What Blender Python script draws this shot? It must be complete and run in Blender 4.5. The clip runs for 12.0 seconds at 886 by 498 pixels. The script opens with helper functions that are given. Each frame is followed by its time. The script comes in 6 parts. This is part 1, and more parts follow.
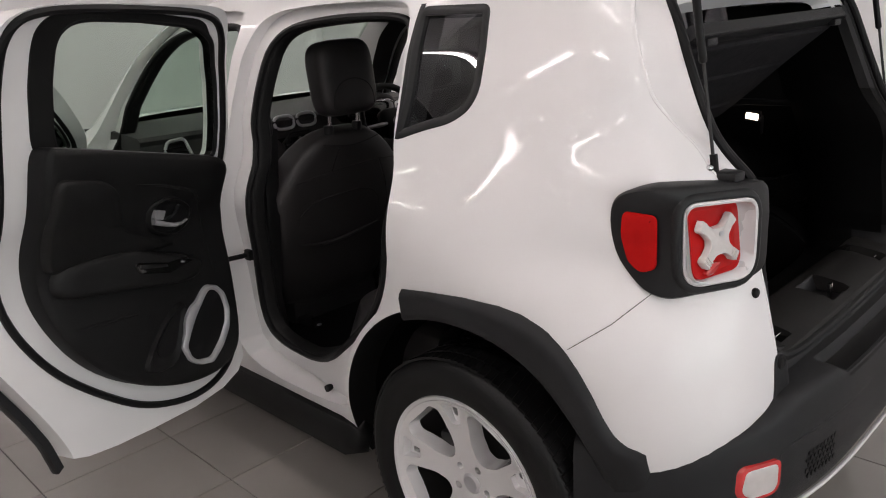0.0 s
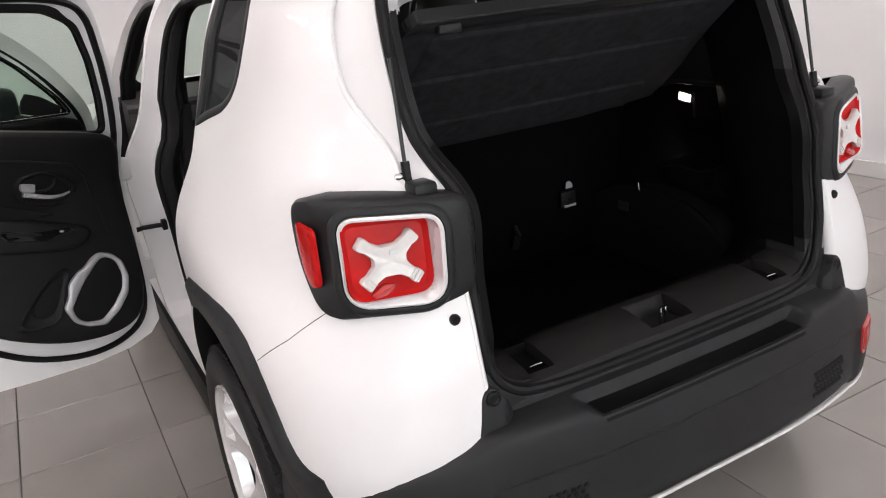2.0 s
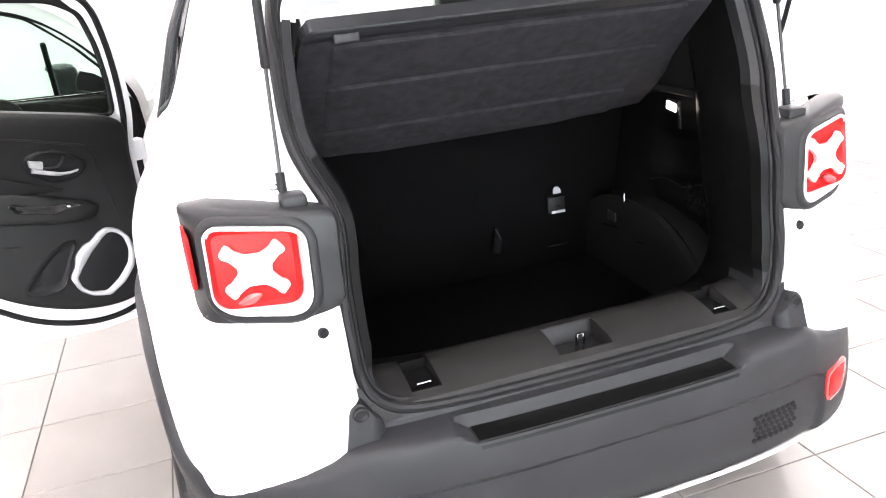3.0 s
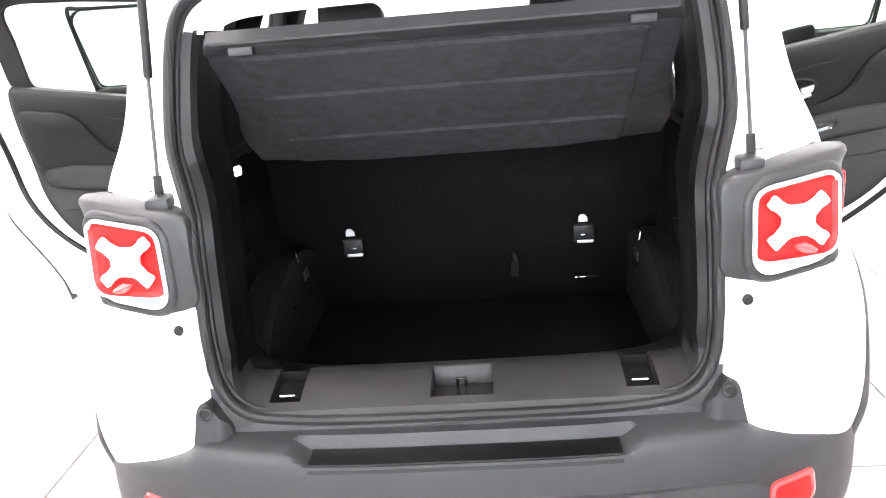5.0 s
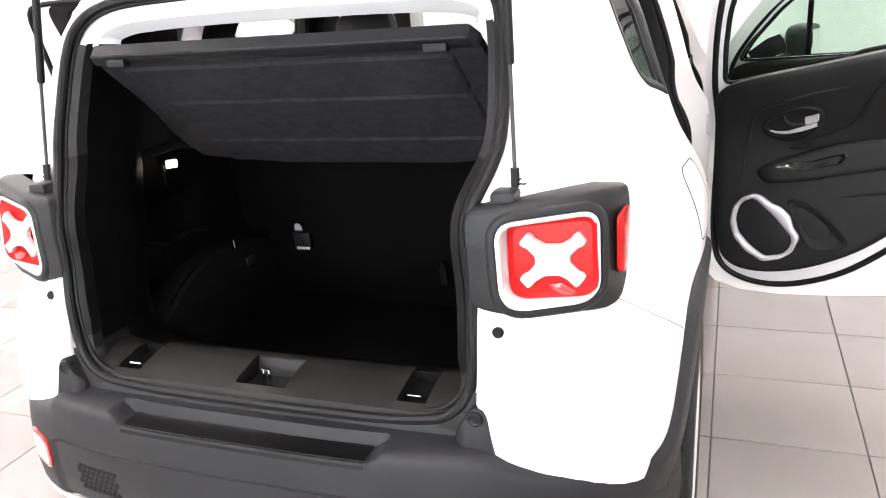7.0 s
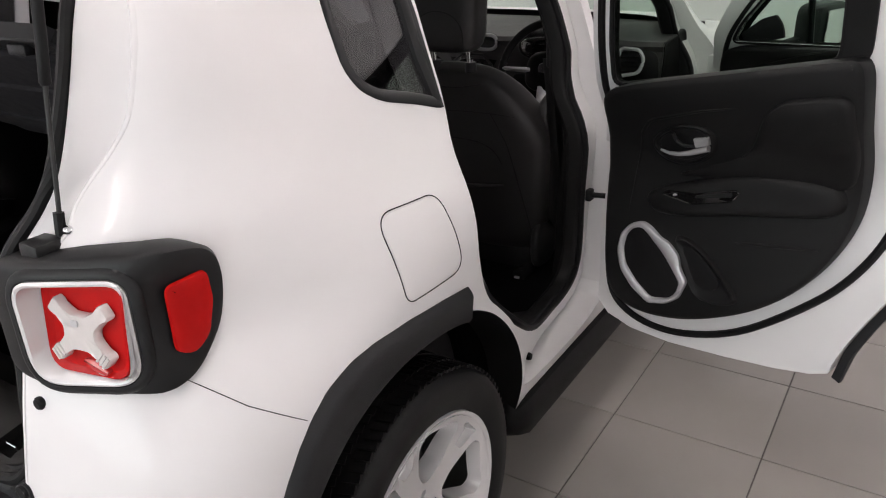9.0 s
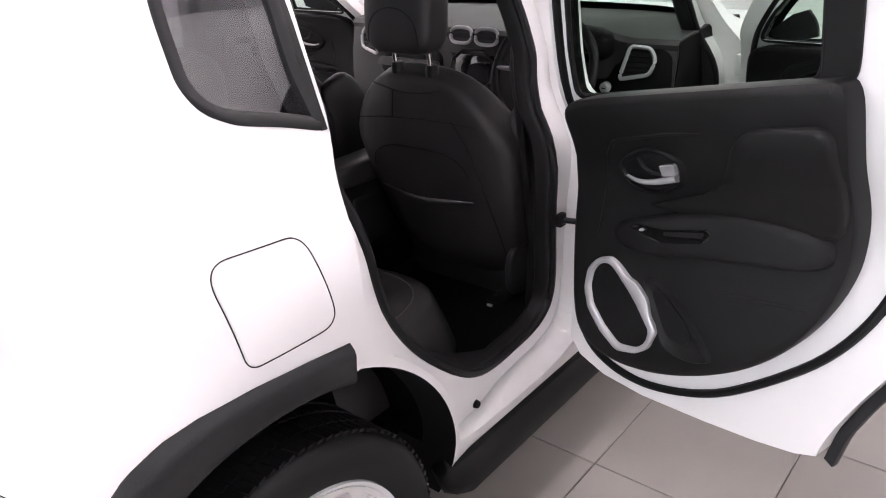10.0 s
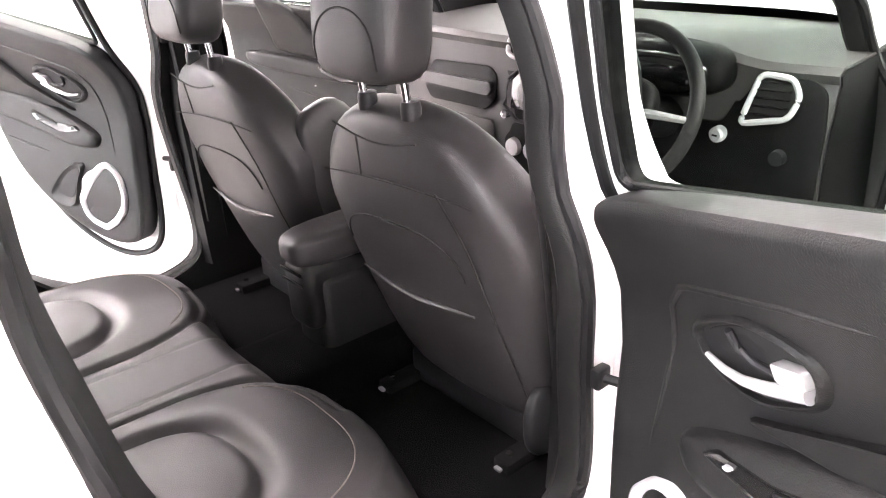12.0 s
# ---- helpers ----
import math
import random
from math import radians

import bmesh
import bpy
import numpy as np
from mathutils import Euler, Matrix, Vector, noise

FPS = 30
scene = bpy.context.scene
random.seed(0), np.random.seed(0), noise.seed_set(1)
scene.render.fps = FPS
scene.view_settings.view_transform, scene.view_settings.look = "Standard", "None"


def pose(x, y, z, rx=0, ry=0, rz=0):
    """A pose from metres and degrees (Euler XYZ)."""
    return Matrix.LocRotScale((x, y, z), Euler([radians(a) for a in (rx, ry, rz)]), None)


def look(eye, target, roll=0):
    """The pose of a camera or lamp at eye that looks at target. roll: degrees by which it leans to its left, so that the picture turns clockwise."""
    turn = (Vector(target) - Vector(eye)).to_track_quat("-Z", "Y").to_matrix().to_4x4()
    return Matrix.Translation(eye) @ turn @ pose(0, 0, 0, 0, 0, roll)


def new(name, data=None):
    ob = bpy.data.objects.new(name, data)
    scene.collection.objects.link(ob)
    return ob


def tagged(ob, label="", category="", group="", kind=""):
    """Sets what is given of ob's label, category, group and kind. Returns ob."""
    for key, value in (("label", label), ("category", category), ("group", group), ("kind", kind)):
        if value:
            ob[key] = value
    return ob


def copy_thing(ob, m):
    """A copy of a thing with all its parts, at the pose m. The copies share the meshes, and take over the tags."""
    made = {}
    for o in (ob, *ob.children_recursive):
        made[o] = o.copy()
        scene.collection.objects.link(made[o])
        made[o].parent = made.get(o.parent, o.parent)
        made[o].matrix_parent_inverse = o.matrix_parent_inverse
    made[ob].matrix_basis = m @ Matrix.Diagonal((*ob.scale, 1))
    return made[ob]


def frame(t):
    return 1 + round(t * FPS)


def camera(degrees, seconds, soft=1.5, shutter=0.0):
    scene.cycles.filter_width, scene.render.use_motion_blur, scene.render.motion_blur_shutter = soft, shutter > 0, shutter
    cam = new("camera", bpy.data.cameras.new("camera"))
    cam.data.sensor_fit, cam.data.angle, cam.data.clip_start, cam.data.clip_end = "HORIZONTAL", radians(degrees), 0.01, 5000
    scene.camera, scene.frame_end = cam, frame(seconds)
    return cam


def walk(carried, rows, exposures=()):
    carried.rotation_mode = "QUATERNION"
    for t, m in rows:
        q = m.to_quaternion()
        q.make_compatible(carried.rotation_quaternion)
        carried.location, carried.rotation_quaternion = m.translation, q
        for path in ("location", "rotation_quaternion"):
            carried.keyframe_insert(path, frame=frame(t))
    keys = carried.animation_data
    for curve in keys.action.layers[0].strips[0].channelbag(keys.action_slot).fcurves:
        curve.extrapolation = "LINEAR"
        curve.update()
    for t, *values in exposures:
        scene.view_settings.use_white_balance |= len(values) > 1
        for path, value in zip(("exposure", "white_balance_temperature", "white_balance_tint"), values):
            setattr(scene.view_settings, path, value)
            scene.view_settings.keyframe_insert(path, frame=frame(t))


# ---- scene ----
cam = camera(60.0, 12.0, soft=1.05)
PATH = [
    (0, (-2.032, -1.183, 1.486), (-0.695, 0.185, 0.900), -4.05),
    (0.5, (-1.810, -1.352, 1.498), (-0.517, 0.042, 0.880), -4.51),
    (1, (-1.597, -1.598, 1.503), (-0.434, -0.098, 0.874), -5.34),
    (1.5, (-1.397, -1.678, 1.482), (-0.371, -0.082, 0.851), -5.01),
    (2, (-1.135, -1.705, 1.484), (-0.268, -0.032, 0.814), -5.96),
    (2.5, (-0.900, -1.785, 1.491), (-0.197, -0.043, 0.806), -5.88),
    (3, (-0.690, -1.854, 1.507), (-0.137, -0.065, 0.805), -5.41),
    (3.2, (-0.617, -1.849, 1.491), (-0.133, -0.037, 0.796), -5.48),
    (4.8, (0.021, -1.901, 1.505), (-0.060, -0.022, 0.825), -5.04),
    (5, (0.097, -1.887, 1.491), (-0.058, -0.008, 0.823), -5.11),
    (5.5, (0.298, -1.835, 1.500), (-0.028, 0.016, 0.818), -5.01),
    (6, (0.528, -1.853, 1.511), (0.039, -0.031, 0.846), -5.01),
    (6.5, (0.737, -1.883, 1.521), (0.161, -0.083, 0.866), -4.53),
    (7, (0.920, -1.796, 1.496), (0.233, -0.032, 0.850), -4.52),
    (7.5, (1.134, -1.636, 1.508), (0.397, 0.096, 0.831), -4.18),
    (7.7, (1.201, -1.594, 1.503), (0.434, 0.125, 0.827), -4.02),
    (9.3, (1.669, -0.929, 1.564), (0.614, 0.563, 0.749), -2.43),
    (9.5, (1.691, -0.850, 1.547), (0.605, 0.621, 0.735), -2.66),
    (10, (1.752, -0.617, 1.549), (0.577, 0.771, 0.718), -3.12),
    (10.5, (1.676, -0.391, 1.505), (0.420, 0.928, 0.678), -3.05),
    (11, (1.596, -0.174, 1.481), (0.294, 1.086, 0.633), -3.58),
    (11.5, (1.541, 0.037, 1.457), (0.168, 1.224, 0.617), -4.10),
    (12, (1.416, 0.194, 1.435), (-0.001, 1.347, 0.622), -3.35),
]

EXPOSURES = [(t, ev, k, 20 if t < 10 else 25) for t, ev, k in ((0.0, -0.75, 6900), (0.5, -1.05, 6900), (1.0, -0.8, 6900), (1.6, -0.5, 6900), (2.0, -0.2, 6800), (2.5, 0.9, 6650), (3.0, 1.75, 6600), (5.0, 2.38, 6600), (6.5, 2.38, 6600), (7.0, 1.25, 6750), (7.4, -0.3, 6950), (7.7, -0.4, 6950), (9.3, 0.0, 6800), (9.5, 0.12, 6780), (10.0, 0.66, 6600), (10.5, 1.55, 6620), (11.0, 2.55, 6720), (11.5, 3.0, 6800), (12.0, 3.15, 6850))]
walk(cam, [(t, look(eye, target, roll)) for t, eye, target, roll in PATH], EXPOSURES)

# ---- light ----
ROOM = (-4.6, 3.5, -6.2, 6.2, 3.3)          # x0, x1, y0, y1, height
world = bpy.data.worlds.new("world")
scene.world = world
world.use_nodes = True
world.node_tree.nodes["Background"].inputs[0].default_value = (0.9, 0.95, 1.0, 1)
world.node_tree.nodes["Background"].inputs[1].default_value = 2.2


# ---- materials ----
def mat(name, color, rough=0.5, metal=0.0, coat=0.0, bump=0.0, bump_scale=200.0, vary=0.06, vary_scale=6.0, rough_vary=0.08,
        transmission=0.0, emit=None, strength=0.0, ior=1.5, alpha=1.0, random_vary=0.0, specular=0.5):
    m = bpy.data.materials.new(name)
    m.use_nodes = True
    n, l = m.node_tree.nodes, m.node_tree.links
    b = n["Principled BSDF"]
    b.inputs["Metallic"].default_value = metal
    b.inputs["Coat Weight"].default_value = coat
    b.inputs["Coat Roughness"].default_value = 0.04
    b.inputs["Transmission Weight"].default_value = transmission
    b.inputs["IOR"].default_value = ior
    b.inputs["Alpha"].default_value = alpha
    b.inputs["Specular IOR Level"].default_value = specular
    if emit:
        b.inputs["Emission Color"].default_value = (*emit, 1)
        b.inputs["Emission Strength"].default_value = strength
    tc = n.new("ShaderNodeTexCoord")
    big = n.new("ShaderNodeTexNoise")
    big.inputs["Scale"].default_value = vary_scale
    big.inputs["Detail"].default_value = 5
    l.new(tc.outputs["Object"], big.inputs["Vector"])
    ramp = n.new("ShaderNodeMix")
    ramp.data_type = "RGBA"
    lo = [c * (1 - vary) for c in color]
    hi = [min(1, c * (1 + vary)) for c in color]
    ramp.inputs[6].default_value = (*lo, 1)
    ramp.inputs[7].default_value = (*hi, 1)
    l.new(big.outputs["Fac"], ramp.inputs[0])
    out = ramp.outputs[2]
    if random_vary:
        oi = n.new("ShaderNodeObjectInfo")
        mr = n.new("ShaderNodeMapRange")
        mr.inputs[3].default_value, mr.inputs[4].default_value = 1 - random_vary, 1 + random_vary
        l.new(oi.outputs["Random"], mr.inputs[0])
        hv = n.new("ShaderNodeHueSaturation")
        l.new(mr.outputs[0], hv.inputs["Value"])
        l.new(out, hv.inputs["Color"])
        out = hv.outputs[0]
    l.new(out, b.inputs["Base Color"])
    rm = n.new("ShaderNodeMapRange")
    rm.inputs[3].default_value, rm.inputs[4].default_value = max(0.0, rough - rough_vary), rough + rough_vary
    l.new(big.outputs["Fac"], rm.inputs[0])
    l.new(rm.outputs[0], b.inputs["Roughness"])
    if bump:
        fine = n.new("ShaderNodeTexNoise")
        fine.inputs["Scale"].default_value = bump_scale
        fine.inputs["Detail"].default_value = 3
        l.new(tc.outputs["Object"], fine.inputs["Vector"])
        bp = n.new("ShaderNodeBump")
        bp.inputs["Strength"].default_value = bump
        bp.inputs["Distance"].default_value = 0.002
        l.new(fine.outputs["Fac"], bp.inputs["Height"])
        l.new(bp.outputs[0], b.inputs["Normal"])
    return m


PAINT = mat("white_car_paint", (0.80, 0.79, 0.785), 0.34, coat=0.45, vary=0.006, rough_vary=0.0, specular=0.3)
JAMB = mat("white_jamb_paint", (0.78, 0.775, 0.765), 0.34, coat=0.4, vary=0.03, bump=0.04, bump_scale=80)
PLASTIC = mat("black_grained_plastic", (0.0158, 0.0161, 0.0174), 0.45, specular=0.25, bump=0.35, bump_scale=700, vary=0.3, vary_scale=9)
PLASTIC_SMOOTH = mat("dark_smooth_plastic", (0.0142, 0.0145, 0.0153), 0.42, specular=0.25, bump=0.1, bump_scale=600, vary=0.12)
TRIM = mat("dark_trim_plastic", (0.0084, 0.0084, 0.0085), 0.48, specular=0.20, bump=0.4, bump_scale=500, vary=0.15)
SILL = mat("worn_sill_plastic", (0.0160, 0.0153, 0.0147), 0.50, specular=0.19, bump=0.35, bump_scale=700, vary=0.45, vary_scale=16)
RUBBER = mat("black_rubber", (0.0072, 0.0072, 0.0076), 0.48, specular=0.21, bump=0.1, vary=0.2)
TYRE = mat("tyre_rubber", (0.006, 0.006, 0.0062), 0.5, specular=0.25, bump=0.3, bump_scale=250, vary=0.3, vary_scale=14)
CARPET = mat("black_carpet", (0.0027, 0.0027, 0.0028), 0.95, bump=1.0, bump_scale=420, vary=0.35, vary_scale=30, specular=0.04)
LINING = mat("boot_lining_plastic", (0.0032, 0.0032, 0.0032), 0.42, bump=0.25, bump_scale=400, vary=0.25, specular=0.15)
FELT = mat("grey_felt", (0.0215, 0.0208, 0.0226), 0.95, bump=1.0, bump_scale=300, vary=0.75, vary_scale=38, specular=0.08)
LEATHER = mat("dark_leather", (0.0318, 0.0300, 0.0306), 0.40, bump=0.28, bump_scale=520, vary=0.15, vary_scale=12, specular=0.40)
STITCH = mat("seam_thread", (0.010, 0.010, 0.010), 0.8)
ALLOY = mat("silver_alloy", (0.84, 0.835, 0.835), 0.22, metal=0.28, coat=1.0, vary=0.04)
LINER = mat("black_felt_liner", (0.004, 0.004, 0.004), 0.95, specular=0.1)
DARK_METAL = mat("dark_brake_metal", (0.05, 0.05, 0.05), 0.5, metal=0.8, vary=0.3, vary_scale=30)
GLOSS = mat("gloss_black_plastic", (0.006, 0.006, 0.006), 0.12, coat=0.5, rough_vary=0.03)
CHROME = mat("chrome", (0.75, 0.75, 0.76), 0.12, metal=1.0, rough_vary=0.04)
SATIN = mat("satin_silver_plastic", (0.50, 0.50, 0.51), 0.33, metal=0.35, vary=0.04)
LEVER = mat("brushed_silver_lever", (0.50, 0.50, 0.51), 0.24, metal=0.5, vary=0.04)
BEZEL = mat("pale_silver_bezel", (0.72, 0.71, 0.71), 0.3, metal=0.2, coat=0.6, vary=0.03)
RED = mat("red_lens", (0.47, 0.009, 0.008), 0.14, specular=0.12, vary=0.25, vary_scale=20)
RED_EDGE = mat("red_reflector_frame", (0.55, 0.03, 0.03), 0.2, coat=1.0)
THREAD = mat("pale_seam_thread", (0.16, 0.14, 0.12), 0.8)
CLEAR = mat("clear_milky_lens", (0.62, 0.59, 0.57), 0.15, coat=1.0, vary=0.12, vary_scale=40, bump=0.4, bump_scale=90)
GREY_HEADLINER = mat("light_headliner", (0.42, 0.41, 0.40), 0.95, bump=0.5, bump_scale=400)
DASH_GREY = mat("grey_dash_plastic", (0.032, 0.0305, 0.0305), 0.55, specular=0.35, bump=0.3, bump_scale=500, vary=0.1)
# black dash parts, and the shadow on the driver's side painted as colour
DASH_DARK = mat("black_and_shaded_dash_plastic", (0.0020, 0.0020, 0.0021), 0.5, specular=0.10, bump=0.3, bump_scale=500)
WALL = mat("white_wall_paint", (0.80, 0.80, 0.80), 0.65, vary=0.03, vary_scale=1.2, bump=0.08, bump_scale=60)
CEILING = mat("white_ceiling", (0.76, 0.76, 0.76), 0.8, vary=0.03, vary_scale=1.0)
TILE = mat("beige_grey_tile", (0.300, 0.277, 0.260), 0.14, vary=0.10, vary_scale=3.0, rough_vary=0.05, bump=0.05, bump_scale=40, random_vary=0.05)
SKIRT = mat("pale_skirting", (0.62, 0.61, 0.59), 0.4, vary=0.05)
GROUT = mat("dark_grout", (0.09, 0.08, 0.075), 0.85, bump=0.5, bump_scale=300)
LAMP = mat("lamp_glow", (1, 1, 1), 0.5, emit=(1.0, 0.985, 0.97), strength=58.0)
BULB = mat("boot_lamp_glow", (1, 1, 1), 0.5, emit=(1.0, 0.88, 0.72), strength=6.0)


def glass_mat(name, tint, rough=0.0, gloss=0.001):
    m = bpy.data.materials.new(name)
    m.use_nodes = True
    n, l = m.node_tree.nodes, m.node_tree.links
    n.remove(n["Principled BSDF"])
    tr, gl, mx, lw = n.new("ShaderNodeBsdfTransparent"), n.new("ShaderNodeBsdfGlossy"), n.new("ShaderNodeMixShader"), n.new("ShaderNodeLayerWeight")
    tr.inputs[0].default_value = (*tint, 1)
    gl.inputs["Roughness"].default_value = rough
    lw.inputs[0].default_value = 0.5
    pw, mr = n.new("ShaderNodeMath"), n.new("ShaderNodeMapRange")
    pw.operation = "POWER"
    pw.inputs[1].default_value = 6.0
    mr.inputs[3].default_value, mr.inputs[4].default_value = gloss, 0.9
    l.new(lw.outputs["Facing"], pw.inputs[0])
    l.new(pw.outputs[0], mr.inputs[0])
    l.new(mr.outputs[0], mx.inputs[0])
    l.new(tr.outputs[0], mx.inputs[1])
    l.new(gl.outputs[0], mx.inputs[2])
    l.new(mx.outputs[0], n["Material Output"].inputs[0])
    return m


GLASS = glass_mat("green_tinted_glass", (0.80, 0.87, 0.83))
DARK_GLASS = glass_mat("privacy_glass", (0.30, 0.30, 0.31), gloss=0.075)
MIRROR = mat("mirror_glass", (0.85, 0.85, 0.85), 0.02, metal=1.0, vary=0.0, rough_vary=0.0)


# ---- building helpers ----
def finish(me, smooth=True, angle=35):
    for p in me.polygons:
        p.use_smooth = smooth
    if smooth:
        me.set_sharp_from_angle(angle=radians(angle))
    return me


def part(name, bm, material, parent=None, label="", smooth=True, angle=35):
    """Link a bmesh or mesh as one object under a thing or a part."""
    if isinstance(bm, bmesh.types.BMesh):
        bmesh.ops.recalc_face_normals(bm, faces=bm.faces)
        me = bpy.data.meshes.new(name)
        bm.to_mesh(me)
        bm.free()
    else:
        me = bm
    if material:
        me.materials.clear()
        me.materials.append(material)
    finish(me, smooth, angle)
    ob = new(name, me)
    if parent:
        ob.parent = parent
    if label:
        ob["label"] = label
    return ob


def thing(name, label, category, group="", kind="", at=(0, 0, 0)):
    e = new(name)
    e.location = at
    return tagged(e, label, category, group, kind)


def mesh_of(bm):
    bmesh.ops.recalc_face_normals(bm, faces=bm.faces)
    me = bpy.data.meshes.new("tmp")
    bm.to_mesh(me)
    bm.free()
    return me


def boolean(me, cutters, op="DIFFERENCE"):
    """A new mesh: me cut by (or joined or met with) the cutter meshes."""
    ob = new("tmp_body", me)
    tools = []
    for c in cutters:
        t = new("tmp_tool", c)
        tools.append(t)
        md = ob.modifiers.new("b", "BOOLEAN")
        md.operation, md.object, md.solver = op, t, "MANIFOLD"
    dg = bpy.context.evaluated_depsgraph_get()
    dg.update()
    out = bpy.data.meshes.new_from_object(ob.evaluated_get(dg))
    for o in [ob, *tools]:
        bpy.data.objects.remove(o)
    return out


def rounded(pts, rounds=3):
    """A closed outline with its corners cut round."""
    for _ in range(rounds):
        out = []
        for a, b in zip(pts, pts[1:] + pts[:1]):
            out += [tuple(0.75 * p + 0.25 * q for p, q in zip(a, b)), tuple(0.25 * p + 0.75 * q for p, q in zip(a, b))]
        pts = out
    return pts


def fillet(pts, r, n=5):
    """A closed outline with its corners rounded to the radius r, or to a list of radii."""
    out = []
    for i, p in enumerate(pts):
        a, b, p = Vector(pts[i - 1]), Vector(pts[(i + 1) % len(pts)]), Vector(p)
        rr = r[i] if isinstance(r, (list, tuple)) else r
        u, v = p + (a - p).normalized() * min(rr, 0.48 * (a - p).length), p + (b - p).normalized() * min(rr, 0.48 * (b - p).length)
        for k in range(n + 1):
            t = k / n
            out.append(tuple(u * (1 - t) ** 2 + p * 2 * t * (1 - t) + v * t * t))
    return out


def grown(pts, d):
    """An outline moved outward by d (inward for minus)."""
    area = sum(a[0] * b[1] - b[0] * a[1] for a, b in zip(pts, pts[1:] + pts[:1]))
    s = 1 if area > 0 else -1
    out = []
    for i, p in enumerate(pts):
        a, b = Vector(pts[i - 1]), Vector(pts[(i + 1) % len(pts)])
        t = (b - a).normalized()
        out.append((p[0] + s * d * t.y, p[1] - s * d * t.x))
    return out


def prism(pts, axis, lo, hi):
    """A closed prism of an outline: axis x takes (y, z) points, y takes (x, z), z takes (x, y)."""
    bm = bmesh.new()
    put = {"x": lambda p, d: (d, p[0], p[1]), "y": lambda p, d: (p[0], d, p[1]), "z": lambda p, d: (p[0], p[1], d)}[axis]
    a = [bm.verts.new(put(p, lo)) for p in pts]
    b = [bm.verts.new(put(p, hi)) for p in pts]
    bm.faces.new(a)
    bm.faces.new(b)
    for i in range(len(pts)):
        bm.faces.new((a[i - 1], a[i], b[i], b[i - 1]))
    return bm


def ring_loft(rings, bm=None, caps=True, closed=True):
    """A skin over rings of points, all of one count."""
    bm = bm or bmesh.new()
    vs = [[bm.verts.new(p) for p in r] for r in rings]
    n = len(vs[0])
    for r, s in zip(vs, vs[1:]):
        for i in range(n if closed else n - 1):
            j = (i + 1) % n
            bm.faces.new((r[i], r[j], s[j], s[i]))
    if caps:
        bm.faces.new(vs[0])
        bm.faces.new(vs[-1])
    return bm


def box(cx, cy, cz, sx, sy, sz, bevel=0.0, segments=2, m=None, bm=None):
    bm = bm or bmesh.new()
    r = bmesh.ops.create_cube(bm, size=1.0)
    vs = r["verts"]
    bmesh.ops.scale(bm, vec=(sx, sy, sz), verts=vs)
    if bevel:
        es = list({e for v in vs for e in v.link_edges})
        vs = [v for f in bmesh.ops.bevel(bm, geom=es, offset=bevel, segments=segments, profile=0.5, affect="EDGES")["faces"] for v in f.verts] + [v for v in vs if v.is_valid]
        vs = list(set(vs))
    bmesh.ops.transform(bm, matrix=Matrix.Translation((cx, cy, cz)) @ (m or Matrix()), verts=vs)
    return bm


def tube(pts, r, sides=10, closed=False, bm=None, flat=1.0):
    """A round bar along points; r may be a list."""
    bm = bm or bmesh.new()
    pts = [Vector(p) for p in pts]
    rings, up = [], Vector((0.13, 0.27, 0.95))
    for i, p in enumerate(pts):
        a = pts[i - 1] if (i or closed) else p
        b = pts[(i + 1) % len(pts)] if (i < len(pts) - 1 or closed) else p
        t = (b - a).normalized()
        s = t.cross(up)
        if s.length < 0.05:
            s = t.cross(Vector((1, 0, 0)))
        s.normalize()
        u = s.cross(t)
        rad = r[i] if isinstance(r, (list, tuple)) else r
        rings.append([p + (s * math.cos(k * math.tau / sides) + u * flat * math.sin(k * math.tau / sides)) * rad for k in range(sides)])
    if closed:
        rings.append(rings[0])
        ring_loft(rings, bm, caps=False)
        bmesh.ops.remove_doubles(bm, verts=bm.verts, dist=1e-5)
        return bm
    return ring_loft(rings, bm)


def disc_loft(profile, axis_at, axis="x", sides=64, bm=None):
    """A turned body: profile of (radius, along)."""
    rings = []
    c = Vector(axis_at)
    for r, d in profile:
        ring, r = [], max(r, 0.0008)
        for k in range(sides):
            a = k * math.tau / sides
            off = {"x": (d, r * math.cos(a), r * math.sin(a)), "z": (r * math.cos(a), r * math.sin(a), d), "y": (r * math.cos(a), d, r * math.sin(a))}[axis]
            ring.append(c + Vector(off))
        rings.append(ring)
    return ring_loft(rings, bm)


def cushion(cx, cy, cz, sx, sy, sz, p=4.0, m=None, seg=28, rows=18, bm=None, shape=None):
    """A soft block: a superellipsoid; shape bends its points (unit cube) before scaling."""
    bm = bm or bmesh.new()
    rings = []
    for j in range(1, rows):
        v = -math.pi / 2 + math.pi * j / rows
        ring = []
        for i in range(seg):
            u = math.tau * i / seg
            d = Vector((math.cos(v) * math.cos(u), math.cos(v) * math.sin(u), math.sin(v)))
            k = (abs(d.x) ** p + abs(d.y) ** p + abs(d.z) ** p) ** (-1 / p)
            q = d * k
            if shape:
                q = Vector(shape(q))
            q = Vector((q.x * sx / 2, q.y * sy / 2, q.z * sz / 2))
            if m:
                q = m @ q
            ring.append(Vector((cx, cy, cz)) + q)
        rings.append(ring)
    return ring_loft(rings, bm)


